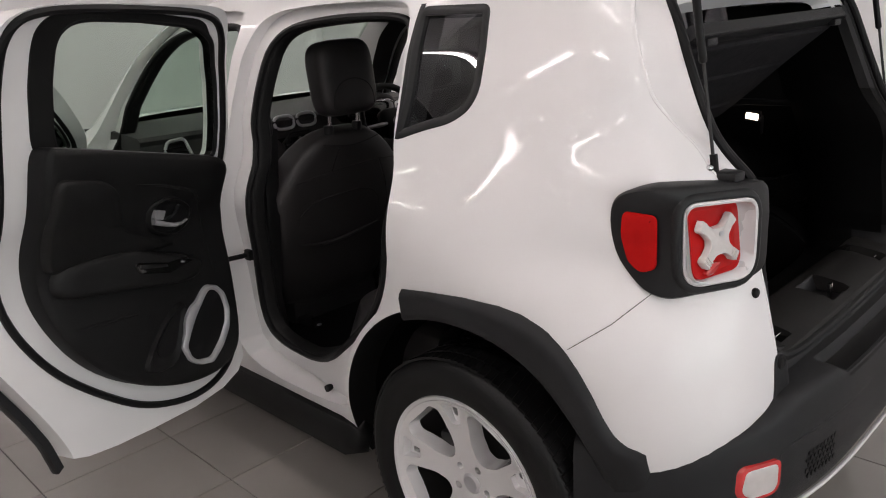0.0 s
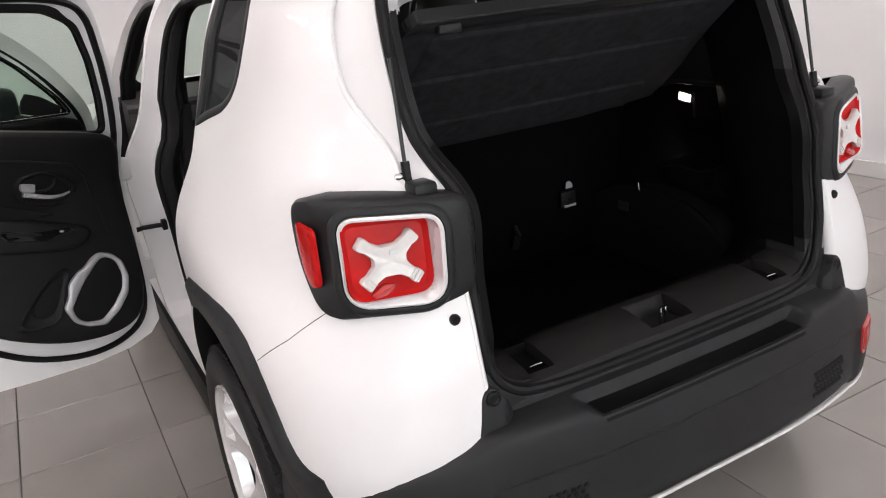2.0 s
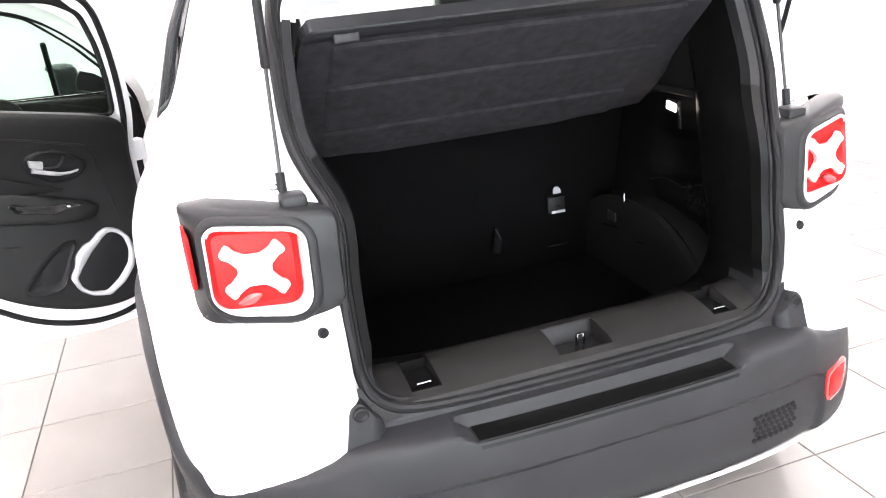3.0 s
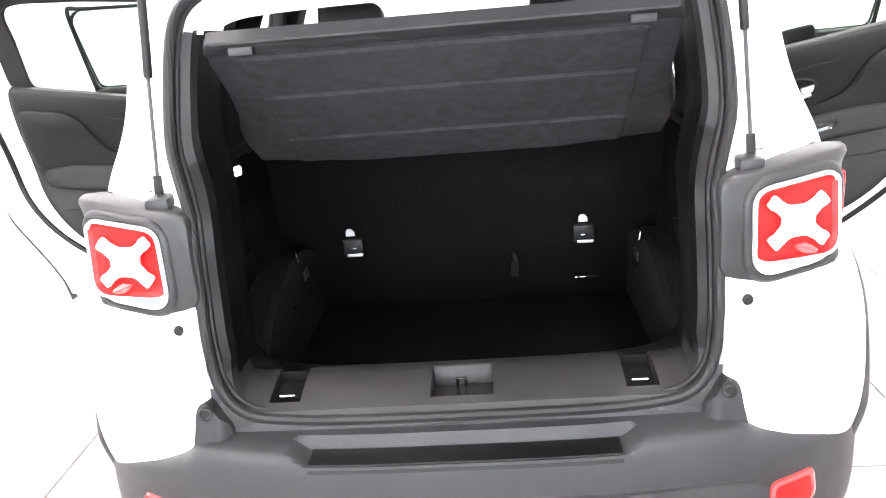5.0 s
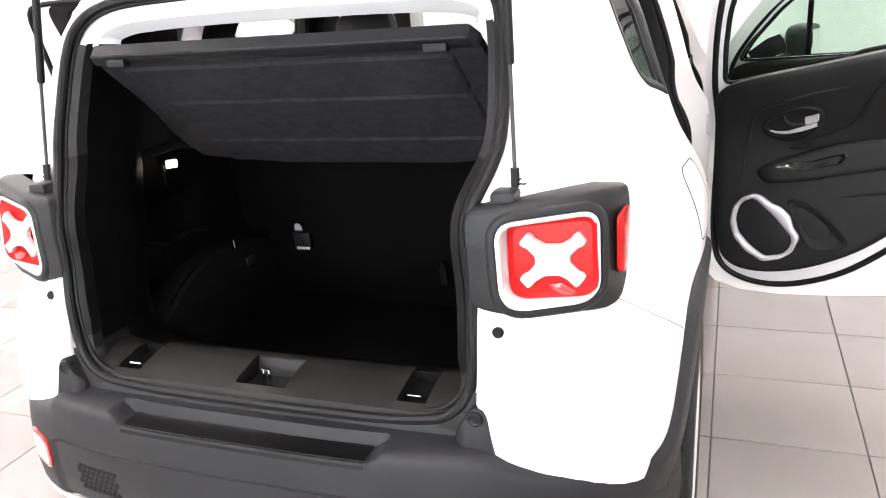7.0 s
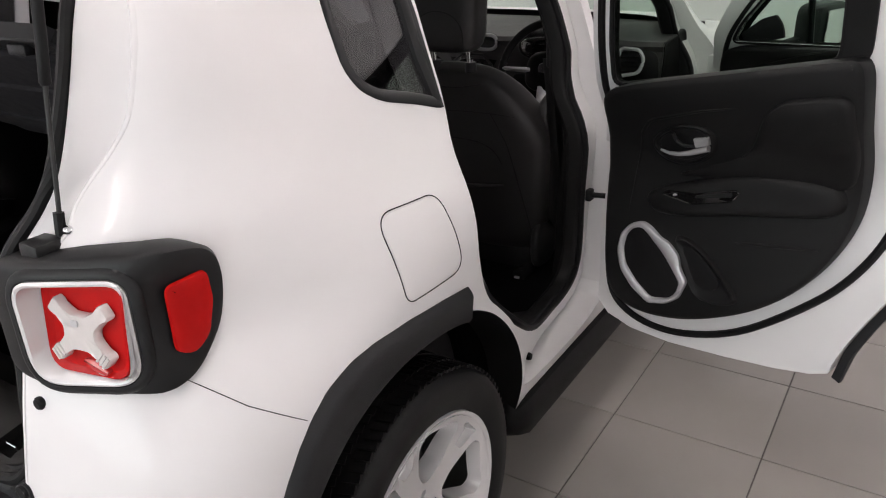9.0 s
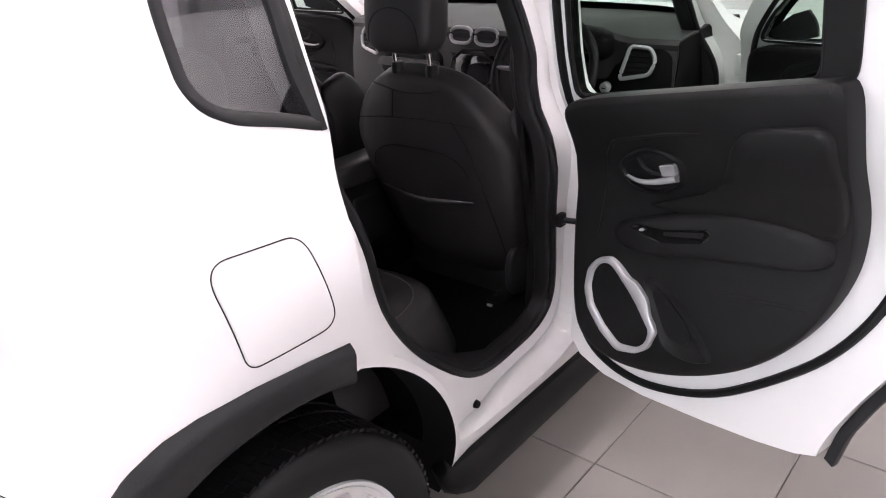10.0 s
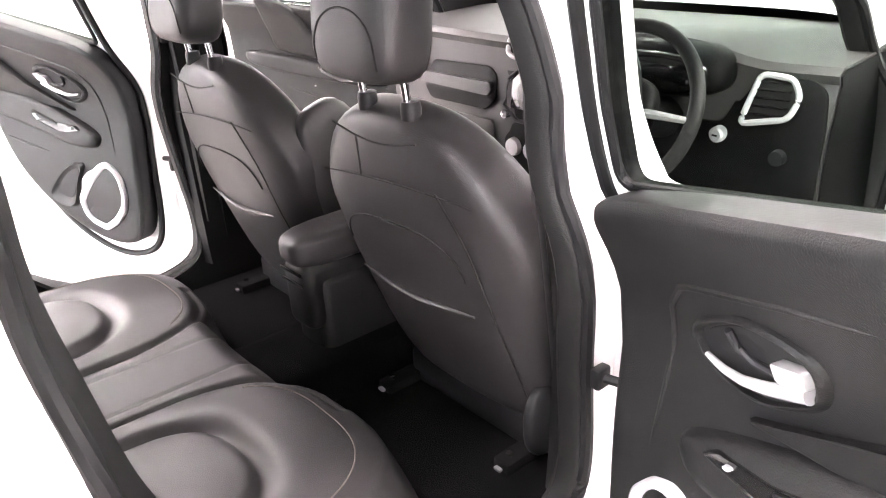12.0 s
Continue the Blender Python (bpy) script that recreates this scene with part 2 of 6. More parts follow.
def table(rows, blur=0.025):
    """A smooth function through (place, value) rows."""
    xs, ys = np.array(rows, float).T
    g = np.linspace(xs[0], xs[-1], 400)
    v = np.interp(g, xs, ys)
    k = max(1, int(blur / (g[1] - g[0])))
    pad = np.concatenate([2 * v[0] - v[k:0:-1], v, 2 * v[-1] - v[-2:-k - 2:-1]])
    for _ in range(2):
        s = np.convolve(pad, np.ones(2 * k + 1) / (2 * k + 1), "same")
        s[:k], s[-k:] = pad[:k], pad[-k:]
        pad = s
    v = pad[k:-k]
    return lambda x: float(np.interp(x, g, v))


# ---- the car's outer form ----
HALF = table([(0.15, 0.74), (0.30, 0.815), (0.42, 0.845), (0.55, 0.858), (0.70, 0.864), (0.82, 0.872), (0.90, 0.882), (0.97, 0.880), (1.04, 0.853), (1.11, 0.803),
              (1.2, 0.752), (1.28, 0.715), (1.4, 0.668), (1.5, 0.630), (1.57, 0.588), (1.62, 0.520), (1.655, 0.40), (1.67, 0.22)], 0.04)
REAR = table([(0.15, -0.56), (0.40, -0.60), (0.62, -0.64), (0.75, -0.625), (0.92, -0.602), (1.05, -0.590), (1.13, -0.562), (1.2, -0.505), (1.3, -0.450),
              (1.43, -0.385), (1.55, -0.315), (1.62, -0.24), (1.655, -0.10), (1.67, 0.10)])
FRONT = table([(0.15, 3.2), (0.4, 3.36), (0.6, 3.42), (0.85, 3.42), (0.98, 3.34), (1.03, 3.0), (1.06, 2.60), (1.10, 2.46), (1.2, 2.32), (1.4, 2.06),
               (1.5, 1.90), (1.57, 1.70), (1.62, 1.42), (1.655, 1.08), (1.67, 0.8)])
POWER = 4.2
CORNER = table([(0.15, 3.6), (0.50, 4.2), (0.58, 4.6), (0.66, 4.6), (0.72, 4.4), (0.84, 3.8), (0.94, 3.5), (1.10, 3.7), (1.24, 3.7), (1.30, 4.0), (1.36, 4.9), (1.43, 5.6), (1.52, 5.0), (1.67, 3.6)])
START = table([(0.15, 0.0), (0.78, 0.0), (0.95, 0.10), (1.10, 0.12), (1.3, 0.0), (1.67, 0.0)])


UPRIGHT = table([(0.15, 0.0), (1.11, 0.0), (1.2, 0.020), (1.28, 0.037), (1.4, 0.050), (1.5, 0.034), (1.57, 0.012), (1.62, 0.0), (1.67, 0.0)])


def hip(y, z):
    """How far the side lies inside the plain form: the haunch fades behind the wheel, the cabin stands more upright by the doors."""
    t = min(1.0, max(0.0, (0.09 - y) / 0.51))
    g = min(1.0, max(0.0, (y - 0.0) / 0.40))
    return 0.062 * math.exp(-((z - 0.985) / 0.105) ** 2) * t * t * (3 - 2 * t) - UPRIGHT(z) * g * g * (3 - 2 * g)


def corner_start(z, r):
    return min(START(z), r + 0.7) if z < 1.6 else r + 0.3


def section(z, inset=0.0, n_corner=88, n_side=90):
    """The outer form's outline at height z, as points round from the left side, by the rear, to the right and the front."""
    h, r, f = HALF(z) - inset, REAR(z) + inset, FRONT(z) - inset
    yc = f - 0.7
    y0 = corner_start(z, r)
    pts, w = [], CORNER(z)
    for i in range(n_corner + 1):
        a = math.pi * i / n_corner
        c, s = math.cos(a), math.sin(a)
        k = (abs(c) ** w + abs(s) ** w) ** (-1 / w)
        y = y0 + (r - y0) * k * s
        pts.append((-(h - hip(y, z)) * k * c, y))
    for i in range(1, n_side):
        y = y0 + (yc - y0) * i / n_side
        pts.append((h - hip(y, z), y))
    for i in range(n_corner + 1):
        a = math.pi * i / n_corner
        c, s = math.cos(a), math.sin(a)
        k = (abs(c) ** POWER + abs(s) ** POWER) ** (-1 / POWER)
        y = yc + (f - yc) * k * s
        pts.append(((h - hip(y, z)) * k * c, y))
    for i in range(1, n_side):
        y = yc + (y0 - yc) * i / n_side
        pts.append((-h + hip(y, z), y))
    return pts


def side_x(y, z, inset=0.0):
    """Half the width at a place along the side."""
    h, r, f = HALF(z) - inset, REAR(z) + inset, FRONT(z) - inset
    yc = f - 0.7
    y0 = corner_start(z, r)
    if y < y0:
        q = min(1.0, abs((y - y0) / (r - y0)))
        return (h - hip(y, z)) * (1 - q ** CORNER(z)) ** (1 / CORNER(z))
    if y > yc:
        q = min(1.0, (y - yc) / (f - yc))
        return (h - hip(y, z)) * (1 - q ** POWER) ** (1 / POWER)
    return h - hip(y, z)


def rear_y(x, z, inset=0.0):
    """How far back the rear reaches at a place across it."""
    h, r = HALF(z) - inset, REAR(z) + inset
    y0 = corner_start(z, r)
    q = min(1.0, abs(x) / (h - hip(-0.45, z)))
    return y0 + (r - y0) * (1 - q ** CORNER(z)) ** (1 / CORNER(z))


def jamb(y, z):
    """How much deeper than behind the door the jamb lies by the door pillar."""
    t = min(1.0, max(0.0, (y - 0.50) / 0.35, (0.52 - y) / 0.17))
    return 0.045 * t * t * (3 - 2 * t) * min(1.0, max(0.0, (1.2 - z) / 0.14))


def form(inset=0.0, z0=0.24, z1=1.668, step=0.014, deep=False):
    zs = list(np.arange(z0, z1 - 0.06, step)) + list(np.linspace(z1 - 0.06, z1, 10))
    rings = [[(x - (math.copysign(jamb(y, z), x) if deep and abs(x) > 0.3 else 0.0), y, z) for x, y in section(z, inset)] for z in zs]
    # crown of the roof
    mid = sum(p[1] for p in rings[-1]) / len(rings[-1])
    rings += [[(x * k, mid + (y - mid) * k, z + 0.004 * (1 - k * k)) for x, y, z in rings[-1]] for k in (0.75, 0.5, 0.25, 0.03)]
    return mesh_of(ring_loft(rings))


# ---- the room ----
X0, X1, Y0, Y1, TOP = ROOM


def build_room():
    floor = part("floor", box((X0 + X1) / 2, (Y0 + Y1) / 2, -0.056, X1 - X0 + 0.4, Y1 - Y0 + 0.4, 0.10), GROUT, smooth=False)
    tagged(floor, "beige grey ceramic tile floor with dark joints", "floor", kind="structure")
    walls = {
        "wall_east": (X1 + 0.1, (Y0 + Y1) / 2, TOP / 2, 0.2, Y1 - Y0 + 0.4, TOP), "wall_west": (X0 - 0.1, (Y0 + Y1) / 2, TOP / 2, 0.2, Y1 - Y0 + 0.4, TOP),
        "wall_north": ((X0 + X1) / 2, Y1 + 0.1, TOP / 2, X1 - X0, 0.2, TOP)}
    south = boolean(mesh_of(box((X0 + X1) / 2, Y0 - 0.1, TOP / 2, X1 - X0, 0.2, TOP)), [mesh_of(box(-0.6, Y0 - 0.1, 1.55, 5.6, 0.6, 2.3))])
    tagged(part("wall_south", south, WALL, smooth=False), "white showroom wall with a wide shop window", "wall", kind="structure")
    win = tagged(new("window_1"), "wide shop window in a pale metal frame", "window", kind="structure")
    for i in range(5):
        part("window_post", box(-3.37 + 1.385 * i, Y0 - 0.1, 1.55, 0.06, 0.10, 2.3, 0.006), SATIN, win)
    for z in (0.43, 2.67):
        part("window_rail", box(-0.6, Y0 - 0.1, z, 5.6, 0.11, 0.06, 0.006), SATIN, win)
    for i in range(4):
        p = part("pane", box(-2.68 + 1.385 * i, Y0 - 0.1, 1.55, 1.325, 0.006, 2.18), GLASS, win, smooth=False)
        p.visible_shadow = False
    sky = bpy.data.lights.new("window_daylight", "AREA")
    sky.shape, sky.size, sky.size_y, sky.energy, sky.color = "RECTANGLE", 5.4, 2.1, 150.0, (0.86, 0.93, 1.0)
    day = new("window_daylight", sky)
    day.matrix_basis = look((-0.6, Y0 - 0.22, 1.55), (-0.6, 0, 1.2))
    for name, b in walls.items():
        tagged(part(name, box(*b), WALL, smooth=False), "plain white painted showroom wall", "wall", kind="structure")
    skirt = 0.016
    for name, b in {"baseboard_east": (X1 - skirt / 2, (Y0 + Y1) / 2, 0.05, skirt, Y1 - Y0, 0.10), "baseboard_west": (X0 + skirt / 2, (Y0 + Y1) / 2, 0.05, skirt, Y1 - Y0, 0.10),
                    "baseboard_north": ((X0 + X1) / 2, Y1 - skirt / 2, 0.05, X1 - X0 - 2 * skirt, skirt, 0.10), "baseboard_south": ((X0 + X1) / 2, Y0 + skirt / 2, 0.05, X1 - X0 - 2 * skirt, skirt, 0.10)}.items():
        tagged(part(name, box(*b, bevel=0.003), SKIRT, smooth=False), "pale skirting along the showroom wall", "baseboard", kind="structure")
    tagged(part("ceiling", box((X0 + X1) / 2, (Y0 + Y1) / 2, TOP + 0.06, X1 - X0 + 0.4, Y1 - Y0 + 0.4, 0.12), CEILING, smooth=False), "plain white showroom ceiling", "ceiling", kind="structure")
    return floor


FLOOR = build_room()


def build_lamps():
    """Bare fluorescent battens in rows under the ceiling, and two added to fill light."""
    first = thing("ceiling_light", "white fluorescent batten lamp fixed under the ceiling", "ceiling light", "ceiling battens")
    part("housing", box(0, 0, -0.03, 0.09, 1.26, 0.05, 0.01), SATIN, first)
    for dx in (-0.022, 0.022):
        part("lamp_tube", tube([(dx, -0.6, -0.07), (dx, 0.6, -0.07)], 0.013), LAMP, first)
    # the two at x 2.9 are invented, to brighten the east wall
    spots = [(x, y) for x in (-3.3, -1.4, 0.9) for y in (-4.9, -2.7, -0.5, 1.7, 3.9)] + [(2.9, 1.7), (2.9, 3.9)]
    for i, (x, y) in enumerate(spots):
        m = pose(x, y, TOP)
        if i == 0:
            first.matrix_basis = m
        else:
            copy_thing(first, m)


build_lamps()

# ---- the car's body ----
CAR = thing("car", "white compact sport utility car with all doors and tailgate open", "car")

REAR_DOOR = [(1.04, 0.385), (1.05, 0.6), (1.05, 1.0), (1.04, 1.15), (1.02, 1.30), (0.985, 1.45), (0.93, 1.52), (0.75, 1.535), (0.38, 1.53), (0.285, 1.515), (0.262, 1.43), (0.26, 1.3),
             (0.262, 1.2), (0.225, 1.1), (0.19, 0.95), (0.20, 0.88), (0.245, 0.78), (0.31, 0.725), (0.385, 0.65), (0.44, 0.56), (0.475, 0.45), (0.48, 0.385)]
REAR_SEAL = [(0.90, 0.46), (0.985, 0.50), (1.002, 0.60), (0.978, 0.80), (0.957, 1.03), (0.966, 1.10), (0.968, 1.20), (0.95, 1.33), (0.895, 1.472), (0.65, 1.495), (0.34, 1.488), (0.292, 1.45), (0.282, 1.36),
             (0.28, 1.25), (0.275, 1.124), (0.287, 1.03), (0.30, 0.94), (0.315, 0.87), (0.347, 0.78), (0.432, 0.64), (0.58, 0.515), (0.75, 0.455)]
FRONT_DOOR = [(2.08, 0.385), (2.12, 0.7), (2.11, 1.02), (2.05, 1.14), (1.90, 1.33), (1.73, 1.47), (1.55, 1.535), (1.15, 1.545), (1.05, 1.52), (1.065, 1.3), (1.09, 1.1), (1.09, 0.6), (1.085, 0.385)]
FRONT_SEAL = [(1.98, 0.45), (2.05, 0.6), (2.04, 0.95), (1.97, 1.12), (1.83, 1.30), (1.68, 1.43), (1.52, 1.485), (1.15, 1.495), (1.10, 1.46), (1.12, 1.3), (1.15, 1.1), (1.17, 0.6), (1.22, 0.46)]
HATCH_HALF = [(0.0, 0.625), (0.40, 0.625), (0.50, 0.635), (0.508, 0.78), (0.505, 0.92), (0.505, 1.115), (0.578, 1.13), (0.566, 1.19), (0.598, 1.255), (0.617, 1.31), (0.612, 1.41), (0.578, 1.48), (0.52, 1.535), (0.40, 1.558), (0.0, 1.57)]
SEAL_HALF = [(0.0, 0.688), (0.39, 0.692), (0.46, 0.725), (0.487, 0.79), (0.489, 0.95), (0.481, 1.06), (0.485, 1.11), (0.513, 1.17), (0.53, 1.22), (0.53, 1.31), (0.522, 1.42), (0.505, 1.48), (0.455, 1.512), (0.36, 1.525), (0.0, 1.53)]
mirrored = lambda half: half + [(-x, z) for x, z in half[-2:0:-1]]
HATCH, SEAL = rounded(mirrored(HATCH_HALF), 4), rounded(mirrored(SEAL_HALF), 4)
ARCH = (0.0, 0.345)
ARCH_R = table([(-0.6, 0.45), (1.1, 0.450), (1.57, 0.453), (1.95, 0.465), (2.12, 0.465), (2.42, 0.448), (2.72, 0.436), (3.0, 0.425), (3.9, 0.41)], 0.1)
arch_r = lambda a: ARCH_R(a) + 0.006 if a > 1.25 else 0.472
ARCH_LINE = [(arch_r(a) * math.cos(a), ARCH[1] + arch_r(a) * math.sin(a)) for a in np.linspace(-0.5, math.pi + 0.5, 60)]
QUARTER = [(0.25, 1.198), (0.174, 1.222), (0.09, 1.243), (0.045, 1.27), (0.026, 1.31), (0.030, 1.40), (0.042, 1.495), (0.243, 1.50), (0.238, 1.40), (0.235, 1.30)]


def sided(pts, lo=0.35, hi=1.2):
    return [mesh_of(prism(pts, "x", lo, hi)), mesh_of(prism(pts, "x", -hi, -lo))]


def build_body():
    core = lambda: form(0.045, 0.20, 1.61, deep=True)
    shell = form()
    inner = form(0.09, 0.36, 1.585, deep=True)
    shell.materials.append(PAINT)
    shell.materials.append(TRIM)
    inner.materials.append(PAINT)
    inner.materials.append(TRIM)
    for p in inner.polygons:
        p.material_index = 1
    shell = boolean(shell, [inner])
    recess = [boolean(c, [core()]) for pts in (REAR_DOOR, FRONT_DOOR) for c in sided(rounded(pts, 2))]
    shell = boolean(shell, recess)
    holes = [c for pts in (REAR_SEAL, FRONT_SEAL) for c in sided(fillet(pts, 0.12))]
    for tool in sided(ARCH_LINE, 0.55):
        tool.materials.append(PAINT)
        tool.materials.append(TRIM)
        for p in tool.polygons:
            p.material_index = 1
        holes.append(tool)
    holes += sided(fillet(QUARTER, 0.02))
    front_arch = [(2.57 + 0.41 * math.cos(a), 0.345 + 0.41 * math.sin(a)) for a in np.linspace(-0.5, math.pi + 0.5, 40)]
    holes += sided(front_arch, 0.55)
    holes.append(mesh_of(prism(HATCH, "y", -1.2, -0.02)))
    holes.append(mesh_of(box(0, -0.85, 0.19, 2.4, 1.0, 0.40)))
    bay = [(0.44, -0.9), (0.44, -0.545), (0.55, -0.525), (0.66, -0.485), (0.70, -0.46), (0.715, -0.44), (0.722, -0.385), (0.95, -0.385), (0.95, -0.9)]
    for q in (1, -1):
        holes.append(mesh_of(prism([(q * x, min(y, -0.395)) for x, y in bay], "z", 0.995, 1.115)))
        holes.append(mesh_of(prism([(q * x, min(y, -0.432)) for x, y in bay], "z", 0.94, 1.0)))
        holes.append(mesh_of(box(q * 0.63, -0.66, 1.021, 0.178, 0.40, 0.155)))
    screen = [(x * (1 - 0.10 * (z - 1.1)), z) for x, z in [(0.60, 1.13), (0.66, 1.18), (0.545, 1.50), (0.48, 1.535), (-0.48, 1.535), (-0.545, 1.50), (-0.66, 1.18), (-0.60, 1.13)]]
    holes.append(mesh_of(prism(screen, "y", 1.35, 3.0)))
    shell = boolean(shell, holes)
    body = part("body_shell", shell, None, CAR, "glossy white painted car body", angle=40)
    return body


build_body()


def on_rear(pts, depth):
    return [(x, rear_y(x, z) + depth, z) for x, z in pts]


# where the flange with the tailgate seal stands beside the window
FLANGE = table([(1.0, -0.55), (1.08, -0.538), (1.13, -0.515), (1.2, -0.467), (1.27, -0.437), (1.32, -0.417), (1.37, -0.398), (1.41, -0.383), (1.45, -0.366), (1.49, -0.338), (1.53, -0.300), (1.60, -0.25)])

PROUD = table([(0.6, 0.0), (0.78, 0.0), (0.86, 0.014), (0.95, 0.022), (1.06, 0.030), (1.2, 0.032), (1.7, 0.032)])


def on_flange(pts, depth):
    """Points of the tailgate opening's flange: along the bumper by the body's form, higher up nearly flat across."""
    out = []
    for x, z in pts:
        t = min(1.0, max(0.0, (z - 1.08) / 0.12))
        t = t * t * (3 - 2 * t)
        out.append((x, (rear_y(x, z) + 0.034 - PROUD(z)) * (1 - t) + FLANGE(z) * t + depth, z))
    return out


def build_hatch_frame():
    mix = lambda t, d: [tuple(p + (q - p) * t for p, q in zip(a, b)) for a, b in zip(on_rear(grown(HATCH, -0.012), d), on_flange(grown(SEAL, 0.014), 0.002))]
    rings = [on_rear(grown(HATCH, 0.006), 0.004), on_rear(grown(HATCH, 0.003), -0.0012), on_rear(grown(HATCH, -0.001), -0.0010), on_rear(grown(HATCH, -0.005), 0.003), on_rear(grown(HATCH, -0.009), 0.010), mix(0.0, 0.019), mix(0.2, 0.022), mix(0.45, 0.021), mix(0.7, 0.017), mix(0.9, 0.008), mix(1.0, 0.0),
             on_flange(grown(SEAL, 0.006), 0.006), on_flange(grown(SEAL, -0.002), 0.012), on_flange(grown(SEAL, -0.002), 0.066)]
    part("hatch_channel", ring_loft(rings, caps=False), PAINT, CAR, "white painted drip channel round the tailgate opening")
    part("hatch_seal", tube(on_flange(SEAL, 0.0), 0.0115, 10, closed=True), RUBBER, CAR, "black rubber seal round the tailgate opening")
    part("seal_lip", tube(on_flange(grown(SEAL, -0.012), 0.012), 0.006, 8, closed=True), RUBBER, CAR)
    def trimmed(d):
        """The seal's line drawn in by d beside the opening, hardly along the sill."""
        out = []
        for p, q in zip(grown(SEAL, -0.006), grown(SEAL, -d)):
            t = min(1.0, max(0.0, (p[1] - 0.70) / 0.12))
            out.append((p[0] + (q[0] - p[0]) * t, p[1] + (q[1] - p[1]) * t))
        return out

    r = [on_flange(grown(SEAL, -0.005), 0.016), on_flange(trimmed(0.020), 0.010), on_flange(trimmed(0.036), 0.018), on_flange(trimmed(0.041), 0.045), on_flange(trimmed(0.034), 0.13), on_rear(trimmed(0.020), 0.24), on_rear(grown(SEAL, 0.02), 0.30)]
    # beside the opening the same trim turns LINING black, its shade put into colour
    for name, rings, material, label, z0, z1 in (("boot_inner_trim", r[4:], LINING, "black boot lining behind the opening", 0, 1.43), ("shaded_side_trim", r[3:5], LINING, "", 0.765, 1.43),
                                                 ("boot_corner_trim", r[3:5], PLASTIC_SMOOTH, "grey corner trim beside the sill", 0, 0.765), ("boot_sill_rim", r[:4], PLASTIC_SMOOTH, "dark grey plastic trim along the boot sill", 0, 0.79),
                                                 ("shaded_side_rim", r[:4], LINING, "plastic trim beside the boot opening, darkened for shade", 0.79, 1.19), ("boot_pillar_trim", r[:4], PLASTIC_SMOOTH, "dark grey plastic pillar trim", 1.19, 1.43)):
        bm = ring_loft(rings, caps=False)
        bmesh.ops.delete(bm, geom=[f for f in bm.faces if not z0 <= f.calc_center_median().z <= z1], context="FACES")
        if z0:
            other = bm.copy()
            bmesh.ops.delete(other, geom=[f for f in other.faces if f.calc_center_median().x > 0], context="FACES")
            bmesh.ops.delete(bm, geom=[f for f in bm.faces if f.calc_center_median().x < 0], context="FACES")
            part(name, other, material, CAR, label)
        part(name, bm, material, CAR, label)
    # joint between the lower and the upper pillar trim
    for q in (-1, 1):
        part("trim_joint", tube([(q * x, y - 0.0005, z) for x, y, z in (on_flange([(0.507, 1.192)], 0.010) + on_flange([(0.490, 1.190)], 0.017))], 0.0012, 6), RUBBER, CAR)
    # painted header under the roof's rear edge
    bm = ring_loft([on_flange(grown(SEAL, -0.006), 0.014), on_flange(grown(SEAL, -0.05), 0.041), on_flange(grown(SEAL, -0.075), 0.086)], caps=False)
    bmesh.ops.delete(bm, geom=[f for f in bm.faces if f.calc_center_median().z < 1.425], context="FACES")
    part("roof_header", bm, JAMB, CAR, "white painted rear roof header")


build_hatch_frame()


def strip_on_side(inner, outer, proud, side, lip=0.05, steps=8):
    """A band of moulding on the side between two lines of (y, z)."""
    rings = []
    for (a, b) in zip(inner, outer):
        row = []
        ax = side_x(a[0], a[1]) + proud
        row.append((side * (ax - lip), a[0], a[1]))
        for k in range(steps + 1):
            t = k / steps
            y, z = a[0] + (b[0] - a[0]) * t, a[1] + (b[1] - a[1]) * t
            bulge = proud * (1 - max(0, (t - 0.72) / 0.28) ** 2 * 0.85) - 0.35 * proud * max(0, 1 - t / 0.12) ** 2
            row.append((side * (side_x(y, z) + bulge), y, z))
        y, z = b
        row.append((side * (side_x(y, z) - 0.01), y, z))
        rings.append(row)
    bm = ring_loft(rings, caps=False, closed=False)

    return bm


CLAD = [(0.152, 0.852), (0.06, 0.864), (-0.05, 0.873), (-0.15, 0.872), (-0.21, 0.863), (-0.268, 0.84), (-0.312, 0.805), (-0.345, 0.765), (-0.372, 0.72), (-0.397, 0.67), (-0.42, 0.632), (-0.445, 0.612), (-0.475, 0.602), (-0.48, 0.52), (-0.48, 0.42), (-0.48, 0.24)]


def resample(pts, n):
    pts = [Vector(p) for p in pts]
    d = [0.0]
    for a, b in zip(pts, pts[1:]):
        d.append(d[-1] + (b - a).length)
    out = []
    for i in range(n):
        s = d[-1] * i / (n - 1)
        k = min(len(pts) - 2, max(0, int(np.searchsorted(d, s)) - 1))
        t = (s - d[k]) / (d[k + 1] - d[k])
        out.append(tuple(pts[k].lerp(pts[k + 1], t)))
    return out


